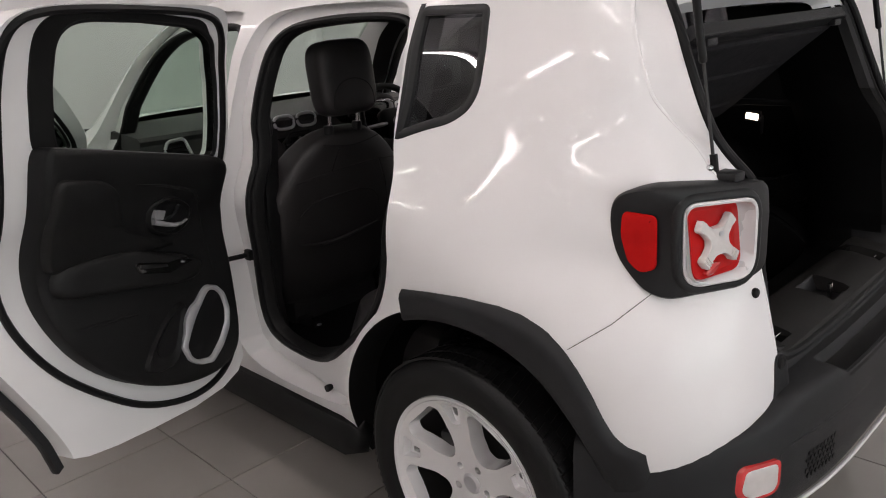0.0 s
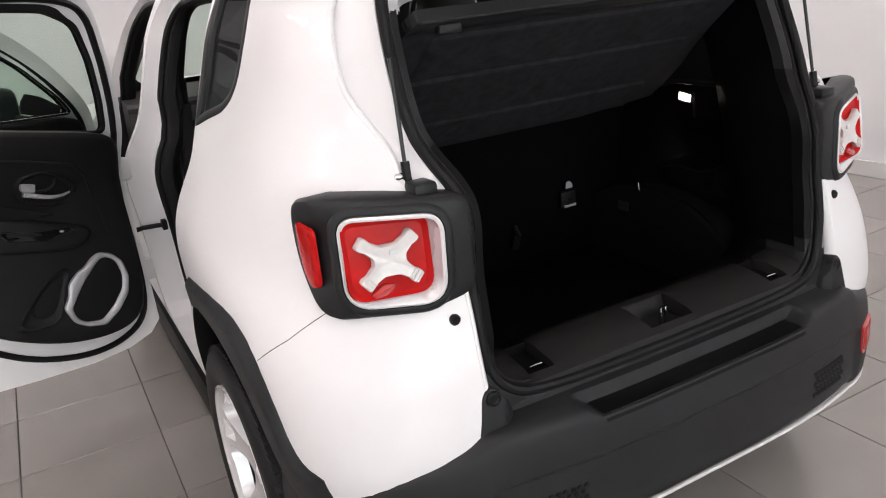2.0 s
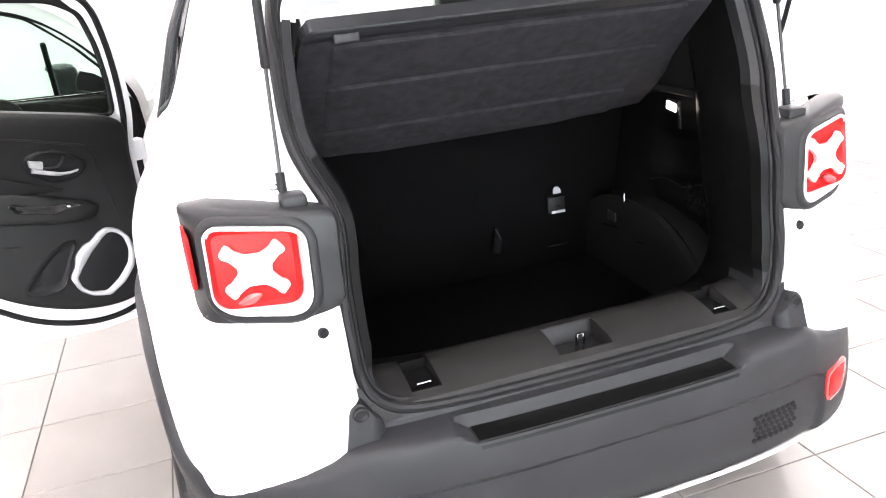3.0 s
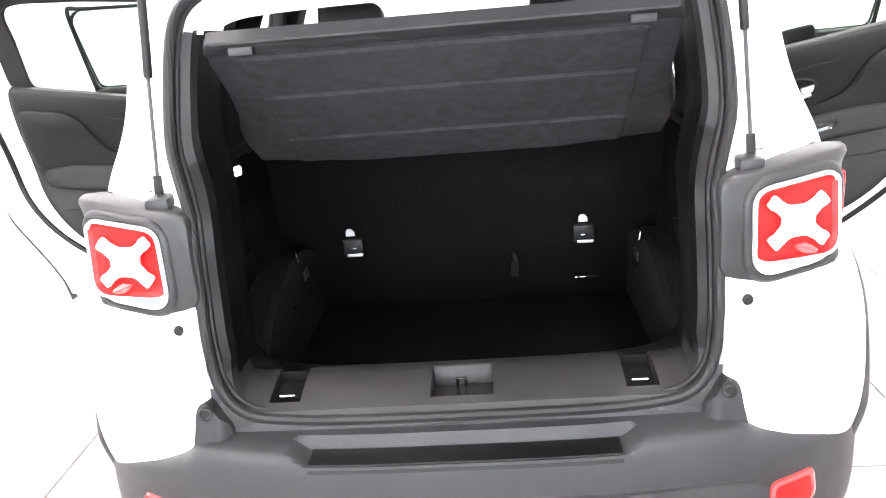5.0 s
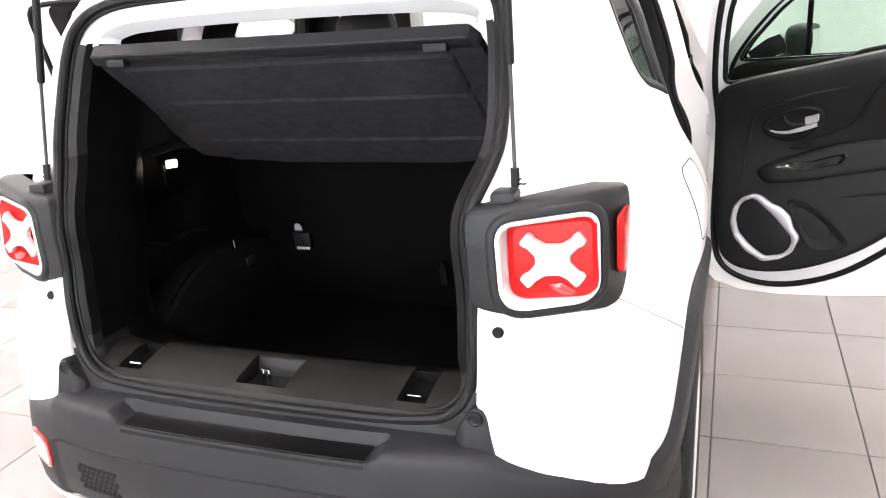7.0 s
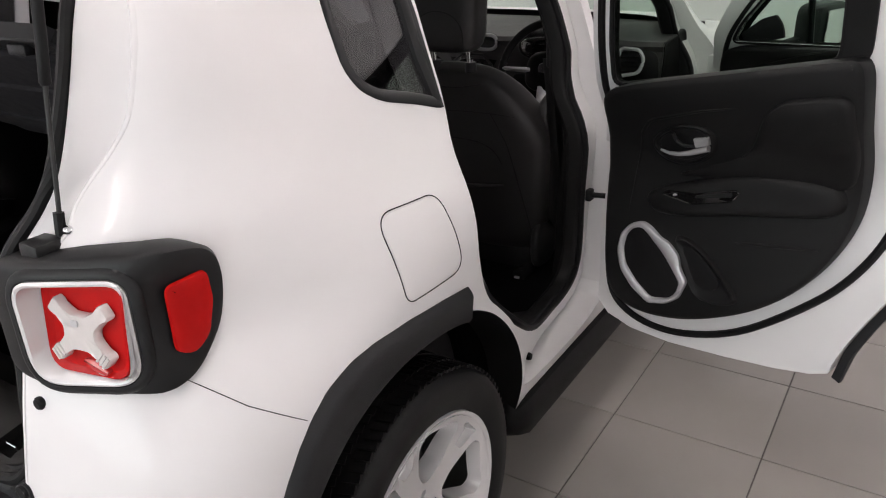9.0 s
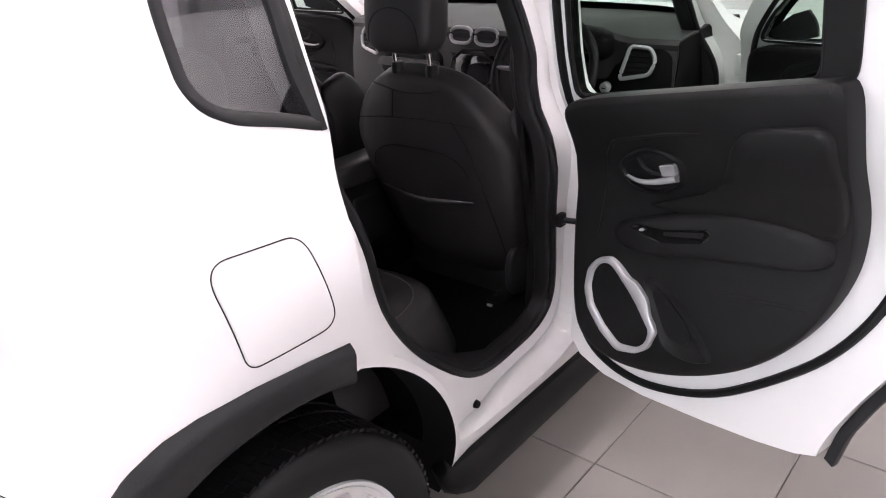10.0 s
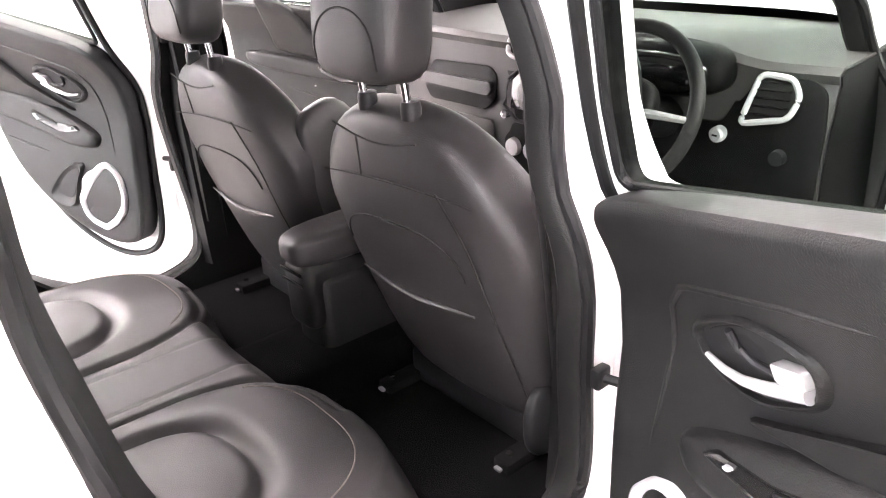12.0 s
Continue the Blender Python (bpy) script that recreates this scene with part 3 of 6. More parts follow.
def build_cladding(side):
    outer = resample(CLAD, 60)
    inner = [(ARCH_R(a) * math.cos(a), 0.345 + ARCH_R(a) * math.sin(a)) for a in np.linspace(1.228, math.pi + 0.26, 60)]
    part("arch_moulding", strip_on_side(inner, outer, 0.017, side), PLASTIC, CAR, "matt black plastic wheel arch moulding")
    # dark wheel housing
    prof = [(arch_r(a) + 0.004) for a in np.linspace(-0.35, math.pi + 0.35, 50)]
    rings = []
    for a, r in zip(np.linspace(-0.35, math.pi + 0.35, 50), prof):
        y, z = r * math.cos(a), 0.345 + r * math.sin(a)
        rings.append([(side * x, y, z) for x in (0.48, 0.6, 0.74, side_x(y, z) - 0.06)])
    part("wheel_housing", ring_loft(rings, caps=False, closed=False), LINER, CAR)
    part("housing_wall", prism([(0.47 * math.cos(a), 0.345 + 0.47 * math.sin(a)) for a in np.linspace(-0.5, math.pi + 0.5, 30)], "x", *sorted((side * 0.46, side * 0.48))), LINER, CAR)
    # sill
    pts = [(0.78, 0.20), (0.836, 0.222), (0.850, 0.26), (0.852, 0.315), (0.842, 0.345), (0.79, 0.365), (0.72, 0.30)]
    bm = ring_loft([[(side * (0.80 + (x - 0.80) * k), y, 0.30 + (z - 0.30) * k) for x, z in pts] for y, k in ((0.452, 0.15), (0.462, 0.45), (0.48, 0.75), (0.53, 1.0), (1.2, 1.0), (2.05, 1.0), (2.12, 0.9))])
    part("sill_cladding", bm, RUBBER, CAR, "matt black sill cladding under the doors")


for s in (-1, 1):
    build_cladding(s)


# ---- rear bumper ----
BUMP_TOP = table([(0.0, 0.692), (0.46, 0.692), (0.525, 0.686), (0.552, 0.664), (0.62, 0.640), (0.72, 0.618), (0.81, 0.607), (0.90, 0.607)], 0.012)


BUMP_P = 3.4


def bumper_point(a, d, z, half=0.876, rear=-0.708):
    c, s = math.cos(a), math.sin(a)
    k = (abs(c) ** BUMP_P + abs(s) ** BUMP_P) ** (-1 / BUMP_P)
    return Vector(((half - d) * k * c, (rear + d) * k * s, z))


def bump_y(x, d=0.0):
    return -0.708 * (1 - (abs(x) / 0.876) ** BUMP_P) ** (1 / BUMP_P) - d


def notch(x, d, z):
    """The height of the ledge where the loading step is let into it, with a steep wall behind."""
    w = max(0.0, min(1.0, (0.330 - abs(x)) / 0.036))
    low = 0.649 + max(0.0, d - 0.066) * 3.0
    return z - w * max(0.0, z - low)


def build_bumper():
    profile = [(0.11, 0.388), (0.035, 0.392), (0.012, 0.402), (0.003, 0.425), (0.0, 0.47), (0.0005, 0.52), (0.001, 0.545), (0.0015, 0.555), (0.002, 0.561), (0.0025, 0.567), (0.003, 0.573), (0.0035, 0.580), (0.004, 0.595), (0.008, 0.632), (0.0105, 0.650), (0.014, 0.661), (0.020, 0.668), (0.030, 0.672), (0.05, 0.674), (0.064, 0.675), (0.0665, 0.675), (0.077, 0.676), (0.080, 0.676), (0.097, 0.677), (0.104, 0.682), (0.110, 0.700), (0.15, 0.704)]
    n = 300
    rings = []
    ramp = lambda v: min(1.0, max(0.0, v)) ** 2 * (3 - 2 * min(1.0, max(0.0, v)))
    for i in range(n + 1):
        a = math.radians(25.5) + (math.pi - 2 * math.radians(25.5)) * i / n
        row = []
        for d, z in profile:
            across = abs(bumper_point(a, 0.0, 0.5).x)
            d += 0.008 * ramp((0.575 - z) / 0.016) * ramp((0.575 - across) / 0.022)
            p = bumper_point(a, d, z)
            top = BUMP_TOP(abs(p.x))
            row.append((p.x, p.y, 0.235 + (notch(p.x, d, z) - 0.235) * (top - 0.235) / (0.692 - 0.235)))
        rings.append(row)
    bumper = part("rear_bumper", ring_loft(rings, caps=False, closed=False), PLASTIC, CAR, "matt black plastic rear bumper with loading step", angle=28)
    # worn facing of the loading step
    rows = []
    for x in np.linspace(-0.292, 0.292, 75):
        row = []
        for d, z in ((0.0085, 0.636), (0.011, 0.6435), (0.018, 0.6505), (0.04, 0.6510), (0.062, 0.6512), (0.0665, 0.6530)):
            y = -(0.708 - d) * (1 - (abs(x) / (0.876 - d)) ** BUMP_P) ** (1 / BUMP_P)
            row.append((x, y - 0.0012, z))
        rows.append(row)
    part("step_pad", ring_loft(rows, caps=False, closed=False), LINING, bumper, "worn black loading step", angle=40)
    # upright skirt from the ledge to the seal, rising round its corners
    low = [p for p in SEAL if p[1] < 0.765]
    right = sorted([p for p in low if p[0] >= 0], key=lambda p: (p[0] + 2 * max(0.0, p[1] - 0.70)))
    edge = [(0.0, 0.667), (0.43, 0.667), (0.50, 0.667), (0.505, 0.70), (0.504, 0.735), (0.498, 0.765)]
    inn = resample(right, 40)
    out = resample(edge, 40)
    for sg in (-1, 1):
        strip = []
        for a, b in zip(inn, out):
            strip.append([(sg * (a[0] + (b[0] - a[0]) * t), rear_y(a[0] + (b[0] - a[0]) * t, a[1] + (b[1] - a[1]) * t) + h, a[1] + (b[1] - a[1]) * t) for t, h in ((0.05, 0.036), (0.2, 0.027), (0.5, 0.026), (1.0, 0.024))])
        part("bumper_skirt", ring_loft(strip, caps=False, closed=False), PLASTIC, bumper, angle=50)
    # pale skid strip along the lower edge
    line = [bumper_point(math.radians(42) + math.radians(96) * i / 60, 0.012, 0.404) for i in range(61)]
    part("skid_strip", tube([(p.x, p.y - 0.004, 0.235 + 0.169 * (BUMP_TOP(abs(p.x)) - 0.235) / 0.457) for p in line], 0.0060, 8, flat=0.8), BEZEL, bumper, "pale silver skid strip")
    low = [[tuple(bumper_point(math.radians(26) + math.radians(128) * i / 60, d, z)) for d, z in ((0.03, 0.40), (0.16, 0.392), (0.30, 0.36), (0.34, 0.30), (0.36, 0.24))] for i in range(61)]
    part("lower_valance", ring_loft(low, caps=False, closed=False), PLASTIC_SMOOTH, bumper, "black lower valance")
    return bumper


BUMPER = build_bumper()


# ---- wheels ----
def build_wheel(name="rear_wheel"):
    """A wheel about its hub, its outer face towards +x."""
    w = new(name)
    prof = [(0.238, -0.105), (0.252, -0.11), (0.305, -0.112), (0.33, -0.10), (0.342, -0.085), (0.345, -0.05), (0.3455, 0.0), (0.345, 0.05), (0.342, 0.085), (0.334, 0.098), (0.318, 0.106), (0.292, 0.108), (0.264, 0.104), (0.252, 0.098), (0.238, 0.092)]
    tb = disc_loft(prof, (0, 0, 0), "x", 96)
    bmesh.ops.delete(tb, geom=[f for f in tb.faces if len(f.verts) > 4], context="FACES")
    tyre = part("tyre", tb, TYRE, w, "black road tyre with worn tread blocks")
    # tread blocks
    bm = bmesh.new()
    for k in range(100):
        a = k * math.tau / 100
        for x in (-0.072, -0.026, 0.026, 0.072):
            m = Matrix.Rotation(a + (0.02 if x > 0 else 0), 4, "X") @ Matrix.Translation((x, 0, 0.3448)) @ Matrix.Rotation(0.25 if x > 0 else -0.25, 4, "Z")
            vs = bmesh.ops.create_cube(bm, size=1)["verts"]
            bmesh.ops.scale(bm, vec=(0.036, 0.0175, 0.007), verts=vs)
            bmesh.ops.transform(bm, matrix=m, verts=vs)
    part("tread", bm, TYRE, w, smooth=False)
    RIM = 1.078
    # lip in alloy; the barrel's shadow is put into a darker metal
    for nm, prof, material, label in (("rim", [(0.213, 0.066), (0.2155, 0.082), (0.219, 0.096), (0.2245, 0.1015), (0.230, 0.103), (0.2325, 0.096), (0.226, 0.06), (0.215, 0.055)], ALLOY, "silver alloy rim"),
                                      ("shaded_barrel", [(0.226, -0.09), (0.214, -0.08), (0.205, -0.02), (0.203, 0.054), (0.2245, 0.054), (0.224, -0.085)], DARK_METAL, "inside of the rim, darkened for shade")):
        rim = disc_loft([(r * RIM, d) for r, d in prof], (0, 0, 0), "x", 96)
        bmesh.ops.delete(rim, geom=[f for f in rim.faces if len(f.verts) > 4], context="FACES")
        part(nm, rim, material, w, label)
    # five forked spokes cut from one dished plate
    plate = disc_loft([(r * RIM, d) for r, d in [(0.0, 0.060), (0.06, 0.064), (0.10, 0.069), (0.16, 0.080), (0.204, 0.090), (0.219, 0.098), (0.219, 0.064), (0.16, 0.040), (0.10, 0.024), (0.06, 0.018), (0.0, 0.018)]], (0, 0, 0), "x", 96)
    bmesh.ops.remove_doubles(plate, verts=plate.verts, dist=1e-5)
    plate = mesh_of(plate)
    cut = []
    for k in range(5):
        base = math.radians(90 + 72 * k)
        hole = lambda pts, r=0.014: fillet([(d * RIM * math.cos(base + b), d * RIM * math.sin(base + b)) for d, b in pts], r, 3)

        def tapered(pts, shrink, front, floor, back):
            """A cutter that narrows from the wheel's face inward."""
            m = [sum(p[i] for p in pts) / len(pts) for i in (0, 1)]
            small = [(m[0] + (p[0] - m[0]) * shrink, m[1] + (p[1] - m[1]) * shrink) for p in pts]
            return mesh_of(ring_loft([[(x, p[0], p[1]) for p in o] for x, o in ((front, pts), (floor, small), (back, small))]))

        cut.append(tapered(hole([(0.068, 0.42), (0.068, 0.84), (0.112, 1.05), (0.198, 1.035), (0.2125, 0.92), (0.2125, 0.34), (0.198, 0.225), (0.112, 0.21)]), 0.80, 0.112, 0.030, -0.2))
        cut.append(tapered(hole([(0.155, -0.10), (0.155, 0.10), (0.212, 0.16), (0.212, -0.16)], 0.008), 0.86, 0.106, 0.066, 0.065))
        cut.append(mesh_of(prism(hole([(0.172, 0.01), (0.172, 0.085), (0.194, 0.095), (0.194, 0.02)], 0.006), "x", -0.2, 0.2)))
        cut.append(mesh_of(prism([(0.052 * math.cos(base + 0.63) + 0.010 * math.cos(b), 0.052 * math.sin(base + 0.63) + 0.010 * math.sin(b)) for b in np.linspace(0, math.tau, 17)[:-1]], "x", 0.042, 0.2)))
    part("spokes", boolean(plate, cut), ALLOY, w, "forked silver spokes", angle=30)
    part("hub_cap", disc_loft([(0.0, 0.070), (0.022, 0.069), (0.028, 0.064), (0.029, 0.050)], (0, 0, 0), "x", 32), SATIN, w)
    for k in range(5):
        a = math.radians(90 + 72 * k) + 0.63
        part("wheel_nut", disc_loft([(0.0, 0.052), (0.006, 0.051), (0.007, 0.040), (0.007, 0.03)], (0, 0.052 * math.cos(a), 0.052 * math.sin(a)), "x", 6), DARK_METAL, w)
    part("brake_disc", disc_loft([(0.0, -0.01), (0.135, -0.01), (0.135, -0.03), (0.0, -0.03)], (0, 0, 0), "x", 48), DARK_METAL, w)
    part("brake_caliper", box(0.0, -0.10, 0.05, 0.06, 0.06, 0.11, 0.012), DARK_METAL, w)
    return w


def place_wheel(w, m):
    w.parent = CAR
    w.matrix_basis = m


WHEEL = build_wheel()
place_wheel(WHEEL, pose(0.77, 0, 0.345, 20, 0, 0))
for nm, m in (("rear_wheel", pose(-0.77, 0, 0.345, 8, 0, 180)), ("front_wheel", pose(0.77, 2.57, 0.345)), ("front_wheel", pose(-0.77, 2.57, 0.345, 0, 0, 180))):
    c = copy_thing(WHEEL, m)
    c.name = nm


# ---- tail lamps ----
LAMP_PLAN = [(0.478, -0.566), (0.52, -0.563), (0.555, -0.556), (0.60, -0.540), (0.66, -0.515), (0.70, -0.496), (0.722, -0.482), (0.735, -0.464), (0.742, -0.440), (0.744, -0.415), (0.744, -0.385), (0.744, -0.350), (0.742, -0.30)]
LAMP_PLAN = [Vector(p) for p in resample(LAMP_PLAN, 90)]
LAMP_RUN = [0.0]
for _a, _b in zip(LAMP_PLAN, LAMP_PLAN[1:]):
    LAMP_RUN.append(LAMP_RUN[-1] + (_b - _a).length)


def around(s, z, out=0.0):
    """A place on the lamp's housing: s runs from the hatch opening round the corner."""
    k = min(len(LAMP_PLAN) - 2, max(0, int(np.searchsorted(LAMP_RUN, s)) - 1))
    t = (s - LAMP_RUN[k]) / (LAMP_RUN[k + 1] - LAMP_RUN[k])
    p = LAMP_PLAN[k].lerp(LAMP_PLAN[k + 1], t)
    tan = (LAMP_PLAN[min(k + 4, 89)] - LAMP_PLAN[max(0, k - 3)]).normalized()
    nrm = Vector((tan.y, -tan.x))
    return Vector((p.x + nrm.x * out, p.y + nrm.y * out + 0.10 * max(0, z - 1.05), z))


def patch(outline, heights, side, fan=True):
    """A raised pad on the lamp: rings from the outline to its middle, each (growth in metres, height)."""
    outs = [(grown(outline, g), h) for g, h in heights]
    if fan:
        last, h = outs[-1]
        c = [sum(p[i] for p in last) / len(last) for i in (0, 1)]
        outs += [([(c[0] + (s - c[0]) * k, c[1] + (z - c[1]) * k) for s, z in last], h) for k in (0.75, 0.5, 0.25, 0.02)]
    return ring_loft([[(side * p.x, p.y, p.z) for p in [around(s, z, h) for s, z in o]] for o, h in outs])


def polar(outline, centre, n=112):
    """An outline sampled at even angles about a point inside it."""
    pts, out = [Vector(p) for p in outline], []
    c = Vector(centre)
    for k in range(n):
        e = Vector((math.cos(k * math.tau / n), math.sin(k * math.tau / n)))
        best = 0.0
        for a, b in zip(pts, pts[1:] + pts[:1]):
            u, v = a - c, b - a
            det = e.x * -v.y + e.y * v.x
            if abs(det) < 1e-9:
                continue
            r, t = (u.x * -v.y + u.y * v.x) / det, (e.x * u.y - e.y * u.x) / det
            if 0 <= t <= 1 and r > best:
                best = r
        out.append(tuple(c + e * best))
    return out


def ring_patch(outline, heights, side):
    bm = patch(outline, heights, side, False)
    bmesh.ops.delete(bm, geom=[f for f in bm.faces if len(f.verts) > 4], context="FACES")
    return bm


def build_tail_lamp(side):
    o = fillet([(0.004, 0.932), (0.004, 1.02), (0.0, 1.118), (0.10, 1.126), (0.22, 1.139), (0.305, 1.142), (0.381, 1.12), (0.400, 1.06), (0.383, 0.99), (0.328, 0.930), (0.28, 0.913), (0.10, 0.911)], [0.03, 0.03, 0.03, 0.03, 0.03, 0.045, 0.045, 0.03, 0.03, 0.04, 0.03, 0.03])
    sq = fillet([(0.065, 0.928), (0.060, 1.095), (0.243, 1.107), (0.246, 0.937)], [0.05, 0.035, 0.035, 0.05], 7)
    mid = (0.160, 1.015)
    op, sp = polar(o, mid), polar(grown(sq, 0.010), mid)
    shell = [(op, 0.0, -0.05), (op, 0.0, -0.004), (op, -0.005, 0.003), (op, -0.014, 0.005), (sp, 0.0, 0.006), (sp, -0.004, -0.03)]
    lamp = part("tail_lamp", ring_loft([[(side * p.x, p.y, p.z) for p in [around(s, z, h) for s, z in grown(a, g)]] for a, g, h in shell], caps=False), PLASTIC_SMOOTH, CAR, "square tail lamp in a black housing", angle=40)
    part("lamp_rim", ring_patch(sq, [(0.020, 0.0), (0.018, 0.006), (0.014, 0.010), (0.008, 0.012), (0.003, 0.011), (0.001, 0.002)], side), PLASTIC_SMOOTH, lamp, angle=45)
    # the lens faces straight back, sunk deeper towards the opening than at the corner
    inner = fillet([(0.556, 0.946), (0.550, 1.085), (0.710, 1.099), (0.714, 0.953)], [0.035, 0.02, 0.02, 0.035], 7)
    sunk = lambda pts, out: [(side * x, -0.513 + 0.16 * (x - 0.63) + 0.135 * (z - 1.09) - out, z) for x, z in pts]
    bowl = [[(side * p.x, p.y, p.z) for p in [around(s, z, h) for s, z in grown(sq, g)]] for g, h in ((0.001, 0.002), (0.001, 0.011), (-0.003, 0.013), (-0.007, 0.011))]
    part("bezel", ring_loft(bowl + [sunk(grown(inner, 0.004), 0.004), sunk(grown(inner, 0.001), 0.0), sunk(inner, -0.006)], caps=False), BEZEL, lamp, "pale silver square bezel", angle=50)
    c = (0.634, 1.021)
    shrink = lambda k: [(c[0] + (x - c[0]) * k, c[1] + (z - c[1]) * k) for x, z in inner]
    part("lens", ring_loft([sunk(inner, -0.003), sunk(shrink(0.985), 0.002), sunk(shrink(0.70), -0.010), sunk(shrink(0.45), -0.004), sunk(shrink(0.02), -0.002)]), RED, lamp, "red faceted lens", smooth=False)
    cross = []
    for k, turn in enumerate((38, 142, 220, 322)):
        a = math.radians(turn)
        e, f = Vector((math.cos(a), math.sin(a))), Vector((-math.sin(a), math.cos(a)))
        for d, w in ((0.028, -0.0135), (0.050, -0.0105), (0.056, -0.0135), (0.066, -0.0115), (0.066, 0.0115), (0.056, 0.0135), (0.050, 0.0105), (0.028, 0.0135)):
            q = e * d + f * w
            cross.append((c[0] + q.x, c[1] + q.y))
    cross = fillet(cross, 0.004, 2)
    part("cross_lens", ring_loft([sunk(cross, 0.0), sunk(cross, 0.011), sunk(grown(cross, -0.002), 0.0135), sunk([(c[0] + (x - c[0]) * 0.5, c[1] + (z - c[1]) * 0.5) for x, z in cross], 0.0125), sunk([(c[0] + (x - c[0]) * 0.02, c[1] + (z - c[1]) * 0.02) for x, z in cross], 0.012)]), CLEAR, lamp, "pale translucent cross shaped lens", angle=40)
    eye = fillet([(0.620, 1.030), (0.620, 1.040), (0.634, 1.040), (0.634, 1.030)], 0.003, 2)
    part("cross_eye", ring_loft([sunk(eye, 0.010), sunk(eye, 0.0140)]), SATIN, lamp)
    for turn in (220, 322):
        e = Vector((math.cos(math.radians(turn)), math.sin(math.radians(turn))))
        f = Vector((-e.y, e.x))
        for d in (0.048, 0.055, 0.062):
            bar = [tuple(Vector(c) + e * (d + u) + f * w) for u, w in ((-0.0022, -0.010), (0.0022, -0.010), (0.0022, 0.010), (-0.0022, 0.010))]
            part("lens_rib", ring_loft([sunk(bar, 0.011), sunk(grown(bar, -0.0006), 0.0155)]), CLEAR, lamp)
    bit = fillet([(0.624, 0.975), (0.650, 0.978), (0.676, 0.962), (0.668, 0.955), (0.645, 0.958)], 0.006, 3)
    part("lens_bulb", ring_loft([sunk(bit, -0.008), sunk(bit, 0.004), sunk(grown(bit, -0.003), 0.006)]), RED_EDGE, lamp)
    mk = fillet([(0.294, 0.978), (0.292, 1.084), (0.360, 1.086), (0.368, 1.04), (0.351, 0.985), (0.322, 0.966)], 0.012)
    part("side_marker", patch(mk, [(0.002, 0.0), (0.0, 0.0055), (-0.005, 0.0068), (-0.012, 0.007)], side), RED, lamp, "red side marker lens", angle=45)
    # panel gap from the lamp down to the wheel arch
    gap = [(0.744, -0.455, 0.935), (0.80, -0.393, 0.866), (0.856, -0.318, 0.808)]
    line = [Vector(gap[0]).lerp(Vector(gap[1]), t) for t in np.linspace(0, 1, 12)] + [Vector(gap[1]).lerp(Vector(gap[2]), t) for t in np.linspace(0.1, 1, 12)]
    part("panel_gap", tube([(side * (side_x(p.y, p.z) - 0.0002), p.y, p.z) for p in line], 0.0008, 6), RUBBER, CAR)
    return lamp


for s in (-1, 1):
    build_tail_lamp(s)


# ---- doors ----
def inner_at(y, z, h, side, inset=0.135):
    return Vector((side * (side_x(y, z) - inset - h), y, z))


def on_panel(outline, heights, side, centre=None, inset=0.135):
    c = centre or tuple(sum(p[i] for p in outline) / len(outline) for i in (0, 1))
    return ring_loft([[inner_at(c[0] + (y - c[0]) * k, c[1] + (z - c[1]) * k, h, side, inset) for y, z in outline] for k, h in heights])


def ellipse(cy, cz, a, b, n=36, tilt=0.0, p=2.0):
    out = []
    for k in range(n):
        t = k * math.tau / n
        c, s = math.cos(t), math.sin(t)
        u, v = a * abs(c) ** (2 / p) * (1 if c > 0 else -1), b * abs(s) ** (2 / p) * (1 if s > 0 else -1)
        out.append((cy + u * math.cos(tilt) - v * math.sin(tilt), cz + u * math.sin(tilt) + v * math.cos(tilt)))
    return out


def one_side(pts, side, lo=0.3, hi=1.2):
    return mesh_of(prism(pts, "x", *sorted((side * lo, side * hi))))


